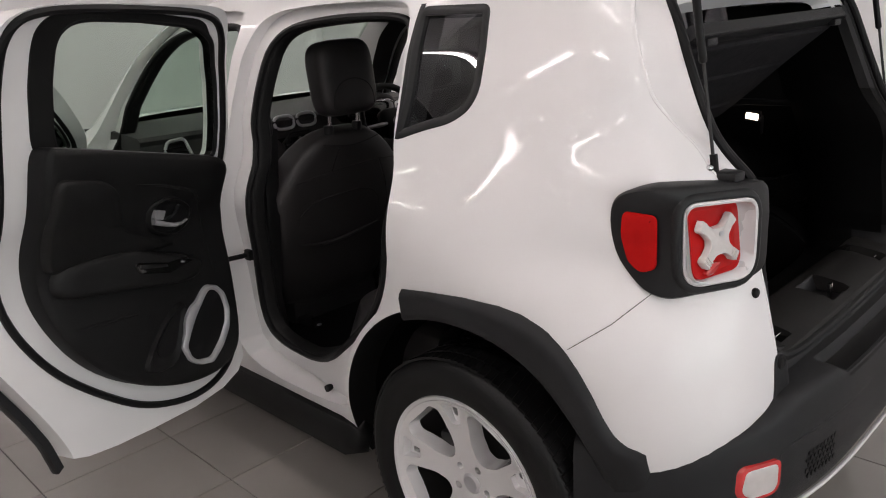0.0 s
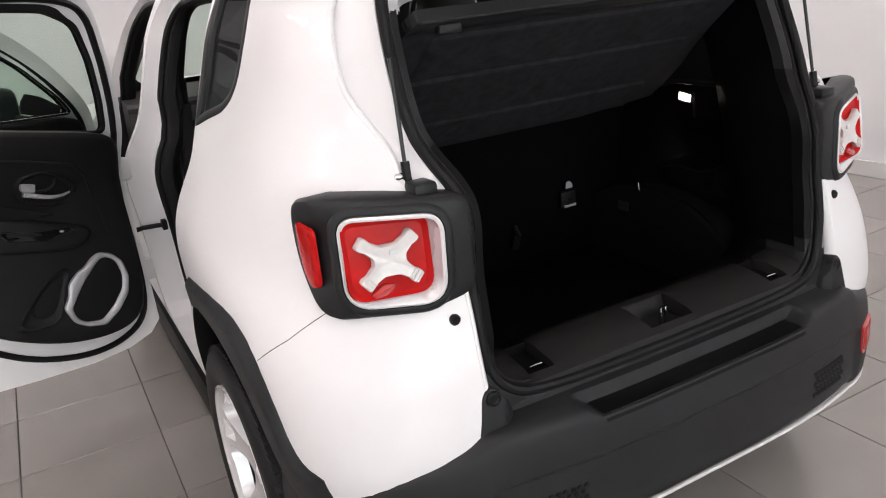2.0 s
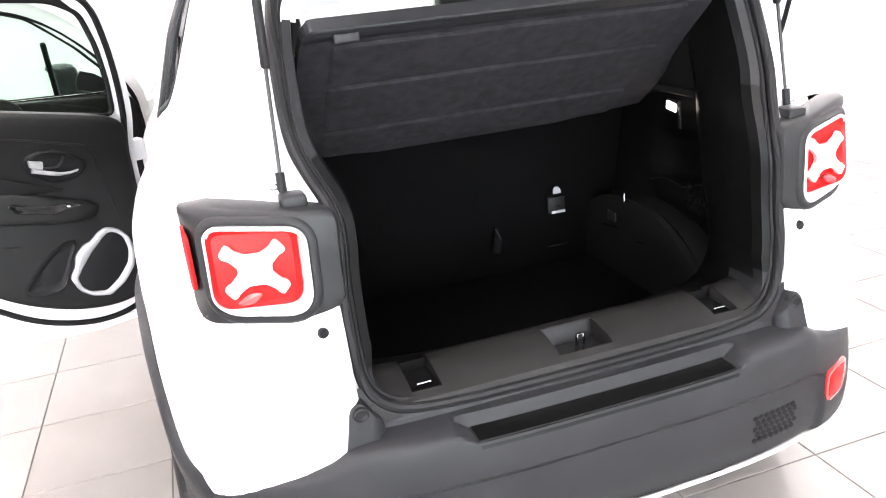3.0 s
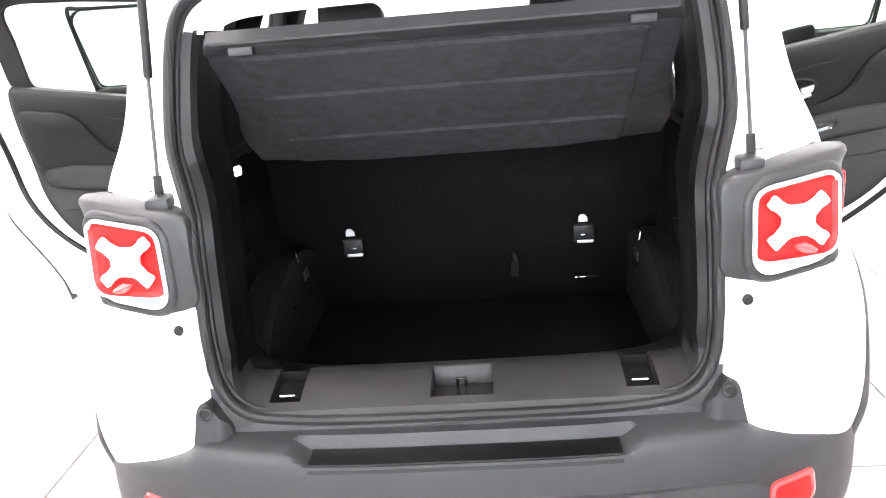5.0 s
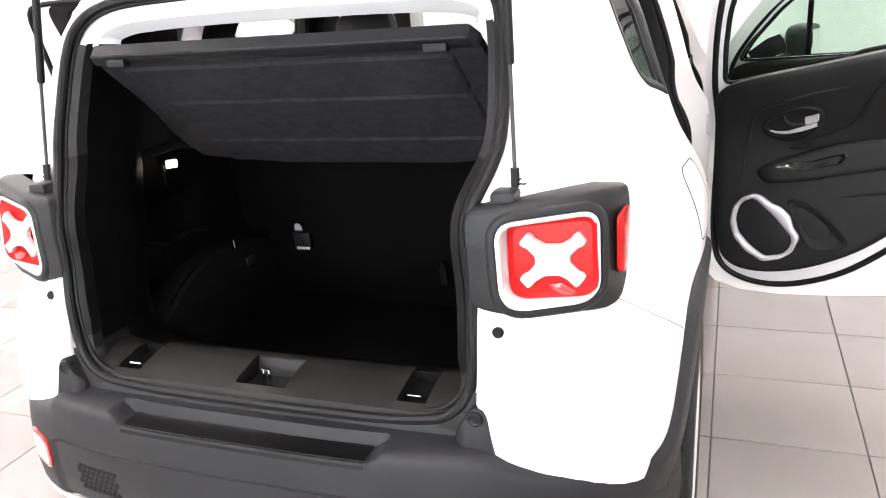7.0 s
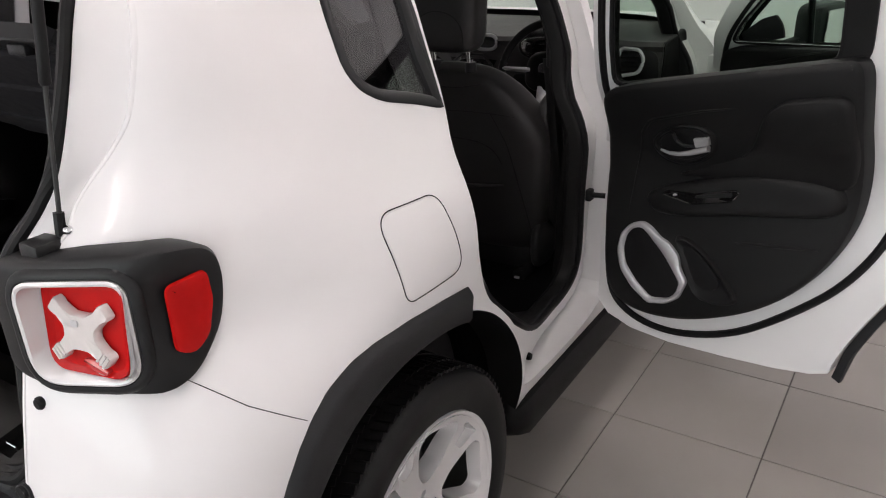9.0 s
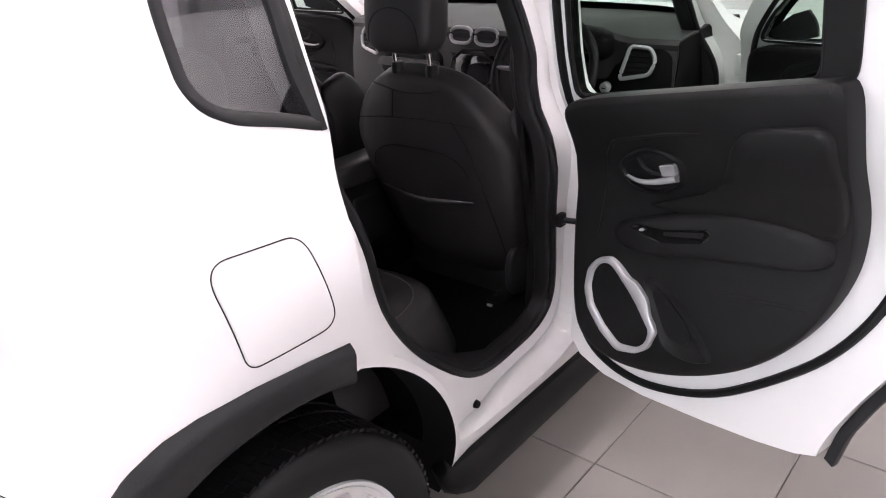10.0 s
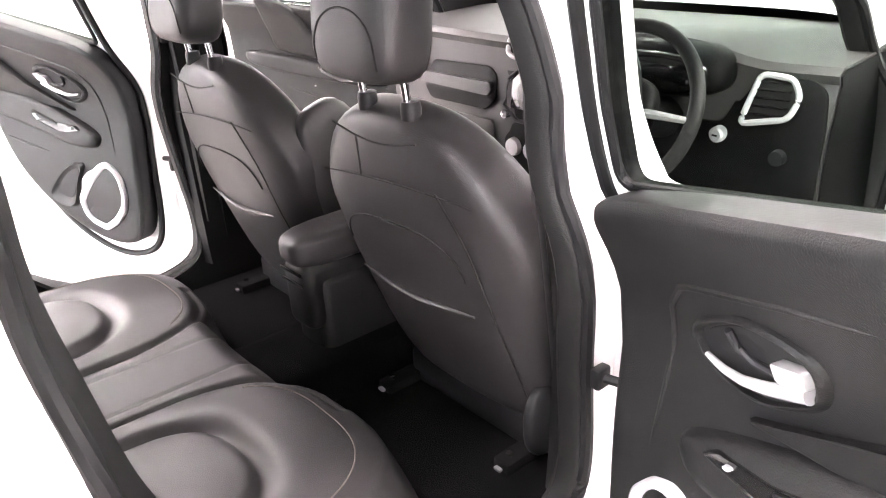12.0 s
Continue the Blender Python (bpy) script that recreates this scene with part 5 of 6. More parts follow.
def build_front_seat(s):
    """A front seat with its head restraint, seen mostly from behind."""
    x = 0.355 if s > 0 else -0.385
    WIDE = 0.59
    lean = Matrix.Rotation(radians(18), 4, "X")

    def back(q):
        taper = 1 - 0.06 * max(0, q.z) ** 2 - 0.16 * max(0, 0.35 - q.z)
        sh = 1 - 0.52 * max(0, q.z - 0.42) ** 1.25
        return q.x * taper * sh, q.y * (1 - 0.25 * max(0, q.z)) - 0.10 * (1 - q.x * q.x), q.z - 0.10 * q.x * q.x * max(0, q.z)

    seat = part("front_seat", cushion(x, 1.085, 0.80, WIDE, 0.17, 0.70, 4.6, lean, 48, 32, shape=back), LEATHER, CAR, "dark leather front seat", angle=60)
    part("seat_cushion", cushion(x, 1.36, 0.58, 0.50, 0.56, 0.20, 4.0, Matrix.Rotation(radians(5), 4, "X"), 36, 20), LEATHER, seat)
    part("seat_base", box(x, 1.33, 0.46, 0.40, 0.46, 0.10, 0.02), PLASTIC_SMOOTH, seat)
    hr = part("head_restraint", cushion(x, 0.935, 1.302, 0.232, 0.115, 0.25, 4.6, Matrix.Rotation(radians(-6), 4, "X"), 40, 26), LEATHER, seat, "padded leather head restraint", angle=60)
    tip = Matrix.Rotation(radians(-6), 4, "X")
    arch = []
    for a in np.linspace(0.0, math.pi, 30):
        u, v = 0.74 * math.cos(a), -0.78 + 0.72 * math.sin(a) ** 0.7
        y = -max(0.0, 1 - abs(u) ** 4.6 - abs(v) ** 4.6) ** (1 / 4.6)
        arch.append(Vector((x, 0.935, 1.302)) + tip @ Vector((u * 0.116, y * 0.0575 - 0.0002, v * 0.125)))
    part("seam", tube(arch, 0.0017, 6), STITCH, hr)
    for dx in (-0.062, 0.062):
        part("restraint_post", tube([(x + dx, 0.955, 1.10), (x + dx, 0.940, 1.22)], 0.0075, 12), CHROME, seat, "chrome post")
        part("post_collar", disc_loft([(0.0, 0.012), (0.016, 0.010), (0.018, 0.0), (0.018, -0.02)], (x + dx, 0.956, 1.136), "z", 16), PLASTIC_SMOOTH, seat)

    def spot(u, z):
        """A point on the seat back's rear face."""
        zz = (z - 0.80) / 0.35 * 1.05
        q = back(Vector((u / (WIDE / 2), -1.0, zz)))
        p = lean @ Vector((q[0] * WIDE / 2, q[1] * 0.085, q[2] * 0.35))
        return Vector((x + p.x, 1.085 + p.y - 0.001, 0.80 + p.z))

    def seam(pts, r=0.0019):
        part("seam", tube([spot(*p) for p in pts], r, 6), STITCH, seat)

    seam([(u, 1.125 - 0.028 * math.cos(u / 0.17 * 1.55)) for u in np.linspace(-0.17, 0.17, 20)])
    seam([(u, 1.022 + 0.05 * u) for u in np.linspace(-0.25, 0.25, 20)], 0.0015)
    seam([(0.155 + 0.10 * t, 1.035 - 0.42 * t) for t in np.linspace(0, 1, 14)])
    seam([(-0.07 - 0.02 * t, 1.10 - 0.08 * t) for t in np.linspace(0, 1, 8)], 0.0018)
    # map pocket with its arched panel
    arch = fillet([(-0.225, 0.80), (-0.215, 0.885), (-0.14, 0.925), (0.0, 0.932), (0.09, 0.928), (0.145, 0.895), (0.165, 0.82)], 0.05)
    seam(arch[6:-6], 0.0019)
    lip = [spot(u, 0.757 + 0.022 * max(0.0, u + 0.02) / 0.15 + 0.02 * (max(0, -0.12 - u) / 0.1)) + Vector((0, -0.004, 0)) for u in np.linspace(-0.215, 0.16, 22)]
    part("pocket_lip", tube(lip, [0.002 + 0.005 * math.sin(math.pi * k / 21) for k in range(22)], 8), LEATHER, seat, "map pocket edge")
    for q in (-1, 1):
        part("side_bolster", cushion(x + q * 0.262, 1.165, 0.80, 0.085, 0.20, 0.50, 3.0, lean, 24, 18), LEATHER, seat, "padded side bolster", angle=60)
    part("recliner_cover", cushion(x + 0.235 * 1, 1.12, 0.53, 0.04, 0.16, 0.16, 3), PLASTIC_SMOOTH, seat)
    return seat


for s in (-1, 1):
    build_front_seat(s)
    for dx in (-0.19, 0.19):
        rail = part("seat_rail", box(s * 0.36 + dx, 1.27, 0.437, 0.044, 0.52, 0.026, 0.006), LINER, CAR, "black seat rail on the cabin floor")
        part("rail_end", box(s * 0.36 + dx, 1.004, 0.436, 0.018, 0.010, 0.008, 0.003), LEVER, rail, "steel rail end")
        part("rail_bolt", disc_loft([(0.0, 0.010), (0.008, 0.009), (0.009, 0.0)], (s * 0.36 + dx, 1.035, 0.449), "z", 6), CHROME, rail)
# heater duct end between the seats
part("heater_duct", box(0.03, 0.965, 0.437, 0.14, 0.05, 0.030, 0.010, 3), PLASTIC_SMOOTH, CAR, "black heater outlet under the console")
part("duct_clip", box(0.035, 0.955, 0.454, 0.030, 0.012, 0.005, 0.002), SATIN, CAR)


def build_rear_bench():
    bench = part("rear_bench", box(0, 0.49, 0.45, 1.20, 0.40, 0.10, 0.03), TRIM, CAR, "dark leather rear bench seat")

    def top(x, y):
        """Height of the sewn seat surface."""
        s, p = abs(x), 3.0
        r = (abs((s - 0.36) / 0.245) ** p + (max(0.0, y - 0.45) / 0.335) ** p) ** (1 / p)
        z = 0.598 + (0.014 * (1 - r ** 3) if r < 1 else 0.0)
        z -= 0.010 * math.exp(-((r - 1) / 0.03) ** 2) if s < 0.36 else 0.0
        d = (r - 1) * 0.26 if s > 0.36 else y - max(0.735, 0.45 + 0.335 * max(0.0, 1 - ((0.36 - s) / 0.245) ** p) ** (1 / p))
        if d > -0.03:
            d += 0.03
            z -= min(0.215, 9.0 * d * d + 2.2 * max(0.0, d - 0.045))
        q = 2.6
        r2 = (abs((s - 0.36) / 0.155) ** q + (max(0.0, y - 0.42) / 0.175) ** q) ** (1 / q)
        z -= 0.022 * math.exp(-((r2 - 0.98) / 0.06) ** 2) if r2 < 0.98 else 0.022 * math.exp(-((r2 - 0.98) / 0.16) ** 2)
        z += 0.012 * max(0.0, 1 - r2 * r2)
        z -= 0.003 * math.exp(-((s - 0.075) / 0.005) ** 2) + 0.006 * max(0.0, 1 - (s / 0.13) ** 2)
        return z

    rows = []
    for y in [0.30, *np.linspace(0.305, 0.835, 110), 0.836]:
        flat = y in (0.30, 0.836)
        rows.append([(x, min(y, 0.835), 0.38 if flat or abs(x) > 0.6355 else top(x, y)) for x in [-0.636, *np.linspace(-0.635, 0.635, 220), 0.636]])
    part("bench_cushion", ring_loft(rows, caps=False, closed=False), LEATHER, bench, "stitched dark leather cushion", angle=70)
    for s in (-1, 1):
        loop = []
        for a in np.linspace(-0.15, 2.4, 50):
            c, e = math.cos(a), math.sin(a)
            k = (abs(c) ** 3 + abs(e) ** 3) ** (-1 / 3) * 0.90
            px, py = 0.36 + 0.245 * k * c, 0.45 + 0.335 * k * e
            loop.append((s * px, py, top(px, py) + 0.0006))
        part("bench_stitching", tube(loop, 0.0014, 6), THREAD, bench)
    for x in (-0.38, 0.0, 0.38):
        part("bench_backrest", cushion(x, 0.27, 0.85, 0.38 if x else 0.36, 0.09, 0.56, 4.5, Matrix.Rotation(radians(12), 4, "X")), LEATHER, bench, angle=60)
    for x in (-0.38, 0.38):
        part("rear_head_restraint", cushion(x, 0.215, 1.235, 0.26, 0.10, 0.15, 3.6), LEATHER, bench)
    # carpeted back of the seat, facing the boot
    m = Matrix.Rotation(radians(10), 4, "X")
    b = part("seat_back_carpet", box(0, 0.235, 0.835, 1.10, 0.03, 0.63, 0.006, m=m), CARPET, bench, "black carpeted seat back facing the boot")
    for x in (-0.338, 0.330):
        pocket = part("anchor_pocket", box(x, 0.214, 0.768, 0.058, 0.012, 0.056, 0.004), RUBBER, bench, "black child seat anchor pocket")
        part("anchor_rim", tube([(x - 0.030, 0.2075, 0.789), (x - 0.027, 0.2065, 0.793), (x + 0.027, 0.2065, 0.793)], 0.0016, 8), CHROME, bench)
        part("anchor_plate", box(x + 0.004, 0.2065, 0.744, 0.046, 0.005, 0.009, 0.002), SATIN, bench)
        part("anchor_pin", box(x, 0.2065, 0.764, 0.018, 0.004, 0.003, 0.001), CHROME, bench)
        tag = [(-0.013, -0.010), (0.013, -0.010), (0.012, 0.002), (0.004, 0.011), (-0.006, 0.012), (-0.012, 0.006)]
        part("anchor_label", prism([(x - 0.002 + u, 0.815 + v) for u, v in tag], "y", 0.2005, 0.2035), SATIN, bench, "small pale anchor label", smooth=False)
    part("seat_hinge_bar", box(0.335, 0.222, 0.628, 0.066, 0.004, 0.004, 0.001), CHROME, bench)
    part("strap", tube([(0.13, 0.225, 0.72), (0.13, 0.215, 0.69), (0.128, 0.232, 0.64)], 0.012, 8, flat=0.4), RUBBER, bench)
    return bench


build_rear_bench()


def build_dash():
    rings = []
    prof = [(2.10, 0.60), (1.78, 0.60), (1.74, 0.72), (1.735, 0.86), (1.745, 0.95), (1.765, 1.045), (1.757, 1.064), (1.775, 1.079), (1.85, 1.085), (2.1, 1.10), (2.30, 1.09), (2.30, 0.6)]
    for x in np.linspace(-0.74, 0.74, 40):
        bow = 0.06 * (1 - (x / 0.74) ** 2)
        hood = 0.055 * math.exp(-((x - 0.36) / 0.17) ** 4)
        rings.append([(x, y - bow * (1 if y < 1.8 else 0.4) - (hood if 1.0 < z < 1.09 and y < 1.9 else 0), z + (hood * 0.9 if z > 1.0 and y < 1.95 else 0)) for y, z in prof])
    dash = part("dashboard", ring_loft(rings), DASH_GREY, CAR, "dark grey dashboard with silver rimmed vents", angle=30)
    # added plate that darkens the driver's end of the dash like shade
    part("dash_end_shade", prism(grown(prof, -0.006), "x", 0.738, 0.744), DASH_DARK, dash, "dark plate added over the dashboard's shaded end")
    face = lambda x, z: Vector((x, 1.735 - 0.06 * (1 - (x / 0.74) ** 2) + max(0, z - 0.9) * 0.25 - 0.013, z))
    def slab(outline, c, off):
        """A plate that follows the dash's face."""
        return ring_loft([[face(c[0] + (a - c[0]) * k, c[1] + (b - c[1]) * k) + Vector((0, off + h, 0)) for a, b in outline] for k, h in ((1.0, 0.012), (1.0, 0.002), (0.985, 0.0), (0.8, 0.0), (0.6, 0.0), (0.4, 0.0), (0.2, 0.0), (0.02, 0.0))])

    # reaches up round the vent: the driver side's shadow put into its black
    part("shaded_driver_panel", slab(fillet([(0.16, 0.62), (0.16, 0.94), (0.52, 0.945), (0.555, 1.035), (0.60, 1.062), (0.68, 1.058), (0.725, 1.03), (0.736, 0.95), (0.736, 0.62)], 0.02), (0.56, 0.86), 0.003), DASH_DARK, dash, "driver side dash panel, its black standing for shade too", angle=40)
    part("radio_panel", slab(fillet([(-0.15, 0.70), (-0.15, 1.0), (-0.13, 1.015), (0.06, 1.015), (0.08, 1.0), (0.08, 0.70)], 0.01), (-0.035, 0.86), 0.009), DASH_DARK, dash, angle=40)
    # no real hollow here: its shade is a dark plate on the face
    part("recess_shade", slab(fillet([(-0.54, 0.91), (-0.50, 0.982), (-0.22, 0.992), (-0.185, 0.97), (-0.18, 0.90), (-0.22, 0.868), (-0.50, 0.862)], 0.02), (-0.36, 0.925), 0.006), DASH_DARK, dash, "dark plate for the shaded hollow behind a grab bar", angle=40)
    part("grab_bar", slab(fillet([(-0.545, 0.912), (-0.53, 0.944), (-0.20, 0.951), (-0.188, 0.93), (-0.20, 0.914)], 0.008), (-0.36, 0.93), -0.008), DASH_GREY, dash, "grey grab bar", angle=40)
    part("glove_box", slab(fillet([(-0.60, 0.70), (-0.60, 0.835), (-0.19, 0.84), (-0.19, 0.70)], 0.02), (-0.39, 0.77), 0.006), DASH_GREY, dash, angle=40)
    part("glove_handle", slab(fillet([(-0.36, 0.795), (-0.36, 0.812), (-0.26, 0.812), (-0.26, 0.795)], 0.006), (-0.31, 0.803), 0.003), DASH_DARK, dash)
    part("instrument_glass", cushion(0.36, 1.655, 1.055, 0.30, 0.08, 0.095, 3), GLOSS, dash, "dark glossy instrument panel")
    for x in (0.63, -0.61):
        sg = 1 if x > 0 else -1
        o = fillet([(x - sg * 0.064, 0.951), (x - sg * 0.040, 1.058), (x + sg * 0.028, 1.054), (x + sg * 0.050, 1.018), (x + sg * 0.036, 0.972)], 0.016)
        ring = [face(a, b) + Vector((0, -0.012, 0)) for a, b in resample(o + [o[0]], 49)[:-1]]
        part("vent_rim", tube(ring, 0.0068, 8, closed=True), SATIN, dash, "silver rim of a side air vent")
        bm = bmesh.new()
        bm.faces.new([bm.verts.new(p + Vector((0, 0.004, 0))) for p in ring])
        bmesh.ops.solidify(bm, geom=bm.faces[:], thickness=0.004)
        part("vent_core", bm, RUBBER, dash)
        for z in (0.975, 0.992, 1.009, 1.026, 1.043):
            part("vent_slat", tube([face(x - sg * 0.046, z) + Vector((0, -0.012, 0)), face(x + sg * 0.030, z) + Vector((0, -0.012, 0))], 0.003, 6), GLOSS, dash)
    for x in (-0.10, 0.02):
        o = ellipse(x, 1.055, 0.05, 0.028, 28, p=3)
        part("centre_vent_rim", tube([face(a, b) for a, b in o], 0.007, 8, closed=True), SATIN, dash)
    o = rounded([(-0.13, 0.86), (-0.13, 1.005), (0.06, 1.005), (0.06, 0.86)], 1)
    part("radio_frame", tube([face(a, b) for a, b in o], 0.006, 8, closed=True), PLASTIC_SMOOTH, dash)
    part("radio_screen", box(-0.035, 1.672 + 0.012, 0.938, 0.165, 0.012, 0.10, 0.003, m=Matrix.Rotation(radians(-8), 4, "X")), mat("screen_glass", (0.02, 0.02, 0.022), 0.08, coat=1.0), dash, "dark radio screen")
    for x in (-0.12, 0.05):
        part("radio_knob", disc_loft([(0, -0.018), (0.012, -0.017), (0.014, 0.0)], (x, 1.665, 0.875), "y", 20), CHROME, dash)
    for x in (-0.10, -0.03, 0.04):
        part("climate_knob", disc_loft([(0, -0.02), (0.024, -0.018), (0.027, 0.0)], (x, 1.675, 0.78), "y", 24), SATIN, dash)
    part("ignition_lock", disc_loft([(0, -0.016), (0.013, -0.015), (0.018, -0.010), (0.019, 0.01)], face(0.52, 0.92), "y", 24), SATIN, dash, "silver ring of the ignition lock")
    part("ignition_slot", box(*(face(0.52, 0.92) + Vector((0, -0.0165, 0))), 0.012, 0.003, 0.004), RUBBER, dash)
    part("light_switch", disc_loft([(0, -0.02), (0.016, -0.018), (0.018, 0.0)], face(0.66, 0.89), "y", 20), PLASTIC_SMOOTH, dash)
    # steering wheel
    tilt = Matrix.Translation((0.385, 1.555, 1.01)) @ Matrix.Rotation(radians(65), 4, "X")
    w = part("steering_wheel", tube([tilt @ Vector((0.185 * math.cos(a), 0.185 * math.sin(a), 0)) for a in np.linspace(0, math.tau, 49)[:-1]], 0.016, 12, closed=True), RUBBER, CAR, "black leather steering wheel")
    hub = cushion(0, 0, -0.01, 0.17, 0.15, 0.06, 3)
    bmesh.ops.transform(hub, matrix=tilt, verts=hub.verts)
    part("wheel_hub", hub, DASH_DARK, w)
    for a in (0, 180, 270):
        e = Vector((math.cos(radians(a)), math.sin(radians(a)), 0))
        part("wheel_spoke", tube([tilt @ (e * 0.06), tilt @ (e * 0.18)], [0.022, 0.014], 10, flat=0.5), SATIN, w)
    part("wheel_emblem", disc_loft([(0, -0.003), (0.024, -0.002), (0.026, 0.0)], tilt @ Vector((0, 0, 0.022)), "y", 24), CHROME, w)
    part("column", tube([(0.385, 1.575, 0.998), (0.37, 1.82, 0.93)], 0.05, 14), DASH_DARK, w)
    binnacle = cushion(0.36, 1.70, 1.06, 0.36, 0.14, 0.13, 3)
    part("instrument_hood", binnacle, DASH_DARK, dash)
    dash.location = (0, 0.045, 0.015)
    return dash


build_dash()


# ---- boot ----
def build_boot():
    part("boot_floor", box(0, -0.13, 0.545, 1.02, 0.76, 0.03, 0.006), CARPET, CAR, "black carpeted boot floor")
    bar = mesh_of(ring_loft([[(x, y, z + (0.016 * max(0.0, (abs(x) - 0.395) / 0.078) ** 2 if z > 0.6 else 0.0)) for y, z in [(-0.600, 0.690), (-0.592, 0.712), (-0.560, 0.726), (-0.50, 0.736), (-0.46, 0.736), (-0.44, 0.724), (-0.432, 0.55), (-0.59, 0.55)]] for x in np.linspace(-0.472, 0.472, 60)]))
    notch = lambda x0, x1, y0, y1, z: mesh_of(box((x0 + x1) / 2, (y0 + y1) / 2, z + 0.1, x1 - x0, y1 - y0, 0.2))
    bar = boolean(bar, [notch(-0.062, 0.062, -0.575, -0.478, 0.692), notch(-0.385, -0.322, -0.572, -0.40, 0.706), notch(0.318, 0.381, -0.572, -0.40, 0.706)])
    sill = part("sill_trim", bar, SILL, CAR, "dark plastic boot sill trim with a latch recess")
    part("latch_plate", box(0, -0.482, 0.714, 0.121, 0.006, 0.040, 0.002, m=Matrix.Rotation(radians(-22), 4, "X")), PLASTIC, sill)
    part("latch_pin", tube([(-0.008, -0.545, 0.69), (-0.008, -0.545, 0.742), (0.008, -0.545, 0.742), (0.008, -0.545, 0.69)], 0.0035, 8), CHROME, sill, "steel latch pin")
    for x in (-0.353, 0.348):
        part("lashing_cup", box(x, -0.502, 0.708, 0.060, 0.136, 0.004), LINER, sill)
        part("lashing_eye", tube([(x - 0.017, -0.545, 0.712), (x - 0.014, -0.550, 0.722), (x + 0.014, -0.550, 0.722), (x + 0.017, -0.545, 0.712)], 0.0026, 8), CHROME, sill, "silver lashing eye")
        part("cup_wall", box(x, -0.470, 0.722, 0.060, 0.006, 0.024, 0.002), LINER, sill)
    # side linings
    for s in (-1, 1):
        rings = []
        zs = np.linspace(0.55, 1.13, 26)
        for y in np.linspace(-0.48, 0.24, 34):
            row = []
            for z in zs:
                x = 0.50 + 0.05 * min(1, (y + 0.48) / 0.15)
                x -= 0.055 * math.exp(-((y - 0.06) / 0.17) ** 4 - ((z - 0.60) / 0.20) ** 4)
                x += 0.05 * math.exp(-((y + 0.13) / 0.135) ** 4 - ((z - 0.935) / 0.075) ** 4)
                row.append((s * x, y, z))
            rings.append(row)
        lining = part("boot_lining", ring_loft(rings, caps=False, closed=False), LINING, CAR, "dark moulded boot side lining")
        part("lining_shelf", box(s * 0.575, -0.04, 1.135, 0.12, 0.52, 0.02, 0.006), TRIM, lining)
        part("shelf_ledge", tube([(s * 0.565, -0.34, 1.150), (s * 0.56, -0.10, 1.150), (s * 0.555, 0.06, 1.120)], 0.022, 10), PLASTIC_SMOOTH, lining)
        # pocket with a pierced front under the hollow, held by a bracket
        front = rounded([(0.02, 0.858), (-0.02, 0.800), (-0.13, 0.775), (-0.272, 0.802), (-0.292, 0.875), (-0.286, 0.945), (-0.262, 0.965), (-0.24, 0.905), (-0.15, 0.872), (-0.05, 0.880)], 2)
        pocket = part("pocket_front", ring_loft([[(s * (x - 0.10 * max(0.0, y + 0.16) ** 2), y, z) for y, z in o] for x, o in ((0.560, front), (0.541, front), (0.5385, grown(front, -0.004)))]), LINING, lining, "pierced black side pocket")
        # of the bracket only the lit edge is drawn, as a paler tube
        part("bracket_lit_edge", tube([(s * 0.538, y, z) for y, z in resample([(-0.262, 0.978), (-0.290, 0.955), (-0.298, 0.880), (-0.276, 0.803)], 16)], 0.0032, 8), PLASTIC_SMOOTH, lining)
        part("pocket_rim", tube([(s * (0.539 - 0.10 * max(0.0, y + 0.16) ** 2), y, z) for y, z in resample([(-0.24, 0.905), (-0.15, 0.872), (-0.05, 0.880), (0.012, 0.862)], 16)], 0.0028, 8), PLASTIC_SMOOTH, lining)
        for r in range(5):
            for k in range(5):
                y, z = -0.250 + 0.020 * k + 0.010 * (r % 2), 0.818 + 0.0165 * r
                part("pocket_hole", disc_loft([(0, -0.0012), (0.0066, -0.0012), (0.0070, 0.002)] if s < 0 else [(0, 0.0012), (0.0066, 0.0012), (0.0070, -0.002)], (s * 0.5385, y, z), "x", 6), LINER, lining, smooth=False)
        part("cord_ring", tube([(s * 0.540, -0.300 + 0.010 * math.cos(a), 1.057 + 0.017 * math.sin(a)) for a in np.linspace(0, math.tau, 21)[:-1]], 0.0028, 8, closed=True), PLASTIC_SMOOTH, lining)
        part("bag_hook", tube([(s * 0.548, -0.268, 1.104), (s * 0.534, -0.285, 1.102), (s * 0.534, -0.298, 1.104)], 0.0035, 8), PLASTIC_SMOOTH, lining)
        part("upper_pillar_trim", ring_loft([[(s * (x - 0.02 * k), y, z) for x, z in ((0.535, 1.14), (0.53, 1.25), (0.505, 1.44), (0.53, 1.44), (0.56, 1.25), (0.58, 1.14))] for k, y in ((0, -0.26), (0, -0.1), (0, 0.0))]), TRIM, lining)
        lamp = part("boot_lamp", box(s * 0.545, -0.085, 1.085, 0.014, 0.056, 0.034, 0.004), PLASTIC_SMOOTH, lining, "small lit boot lamp")
        part("lamp_lens", box(s * 0.5375, -0.085, 1.085, 0.007, 0.044, 0.022, 0.003, m=Matrix.Rotation(radians(s * 8), 4, "X")), BULB, lamp)
        # added paler strip where the lamp reflects in the lining
        part("lamp_reflection", box(s * 0.541, -0.118, 1.058, 0.006, 0.010, 0.060, 0.002), PLASTIC_SMOOTH, lining)
        part("latch_cover", box(s * 0.488, 0.13, 0.675, 0.02, 0.05, 0.035, 0.005), PLASTIC, lining)
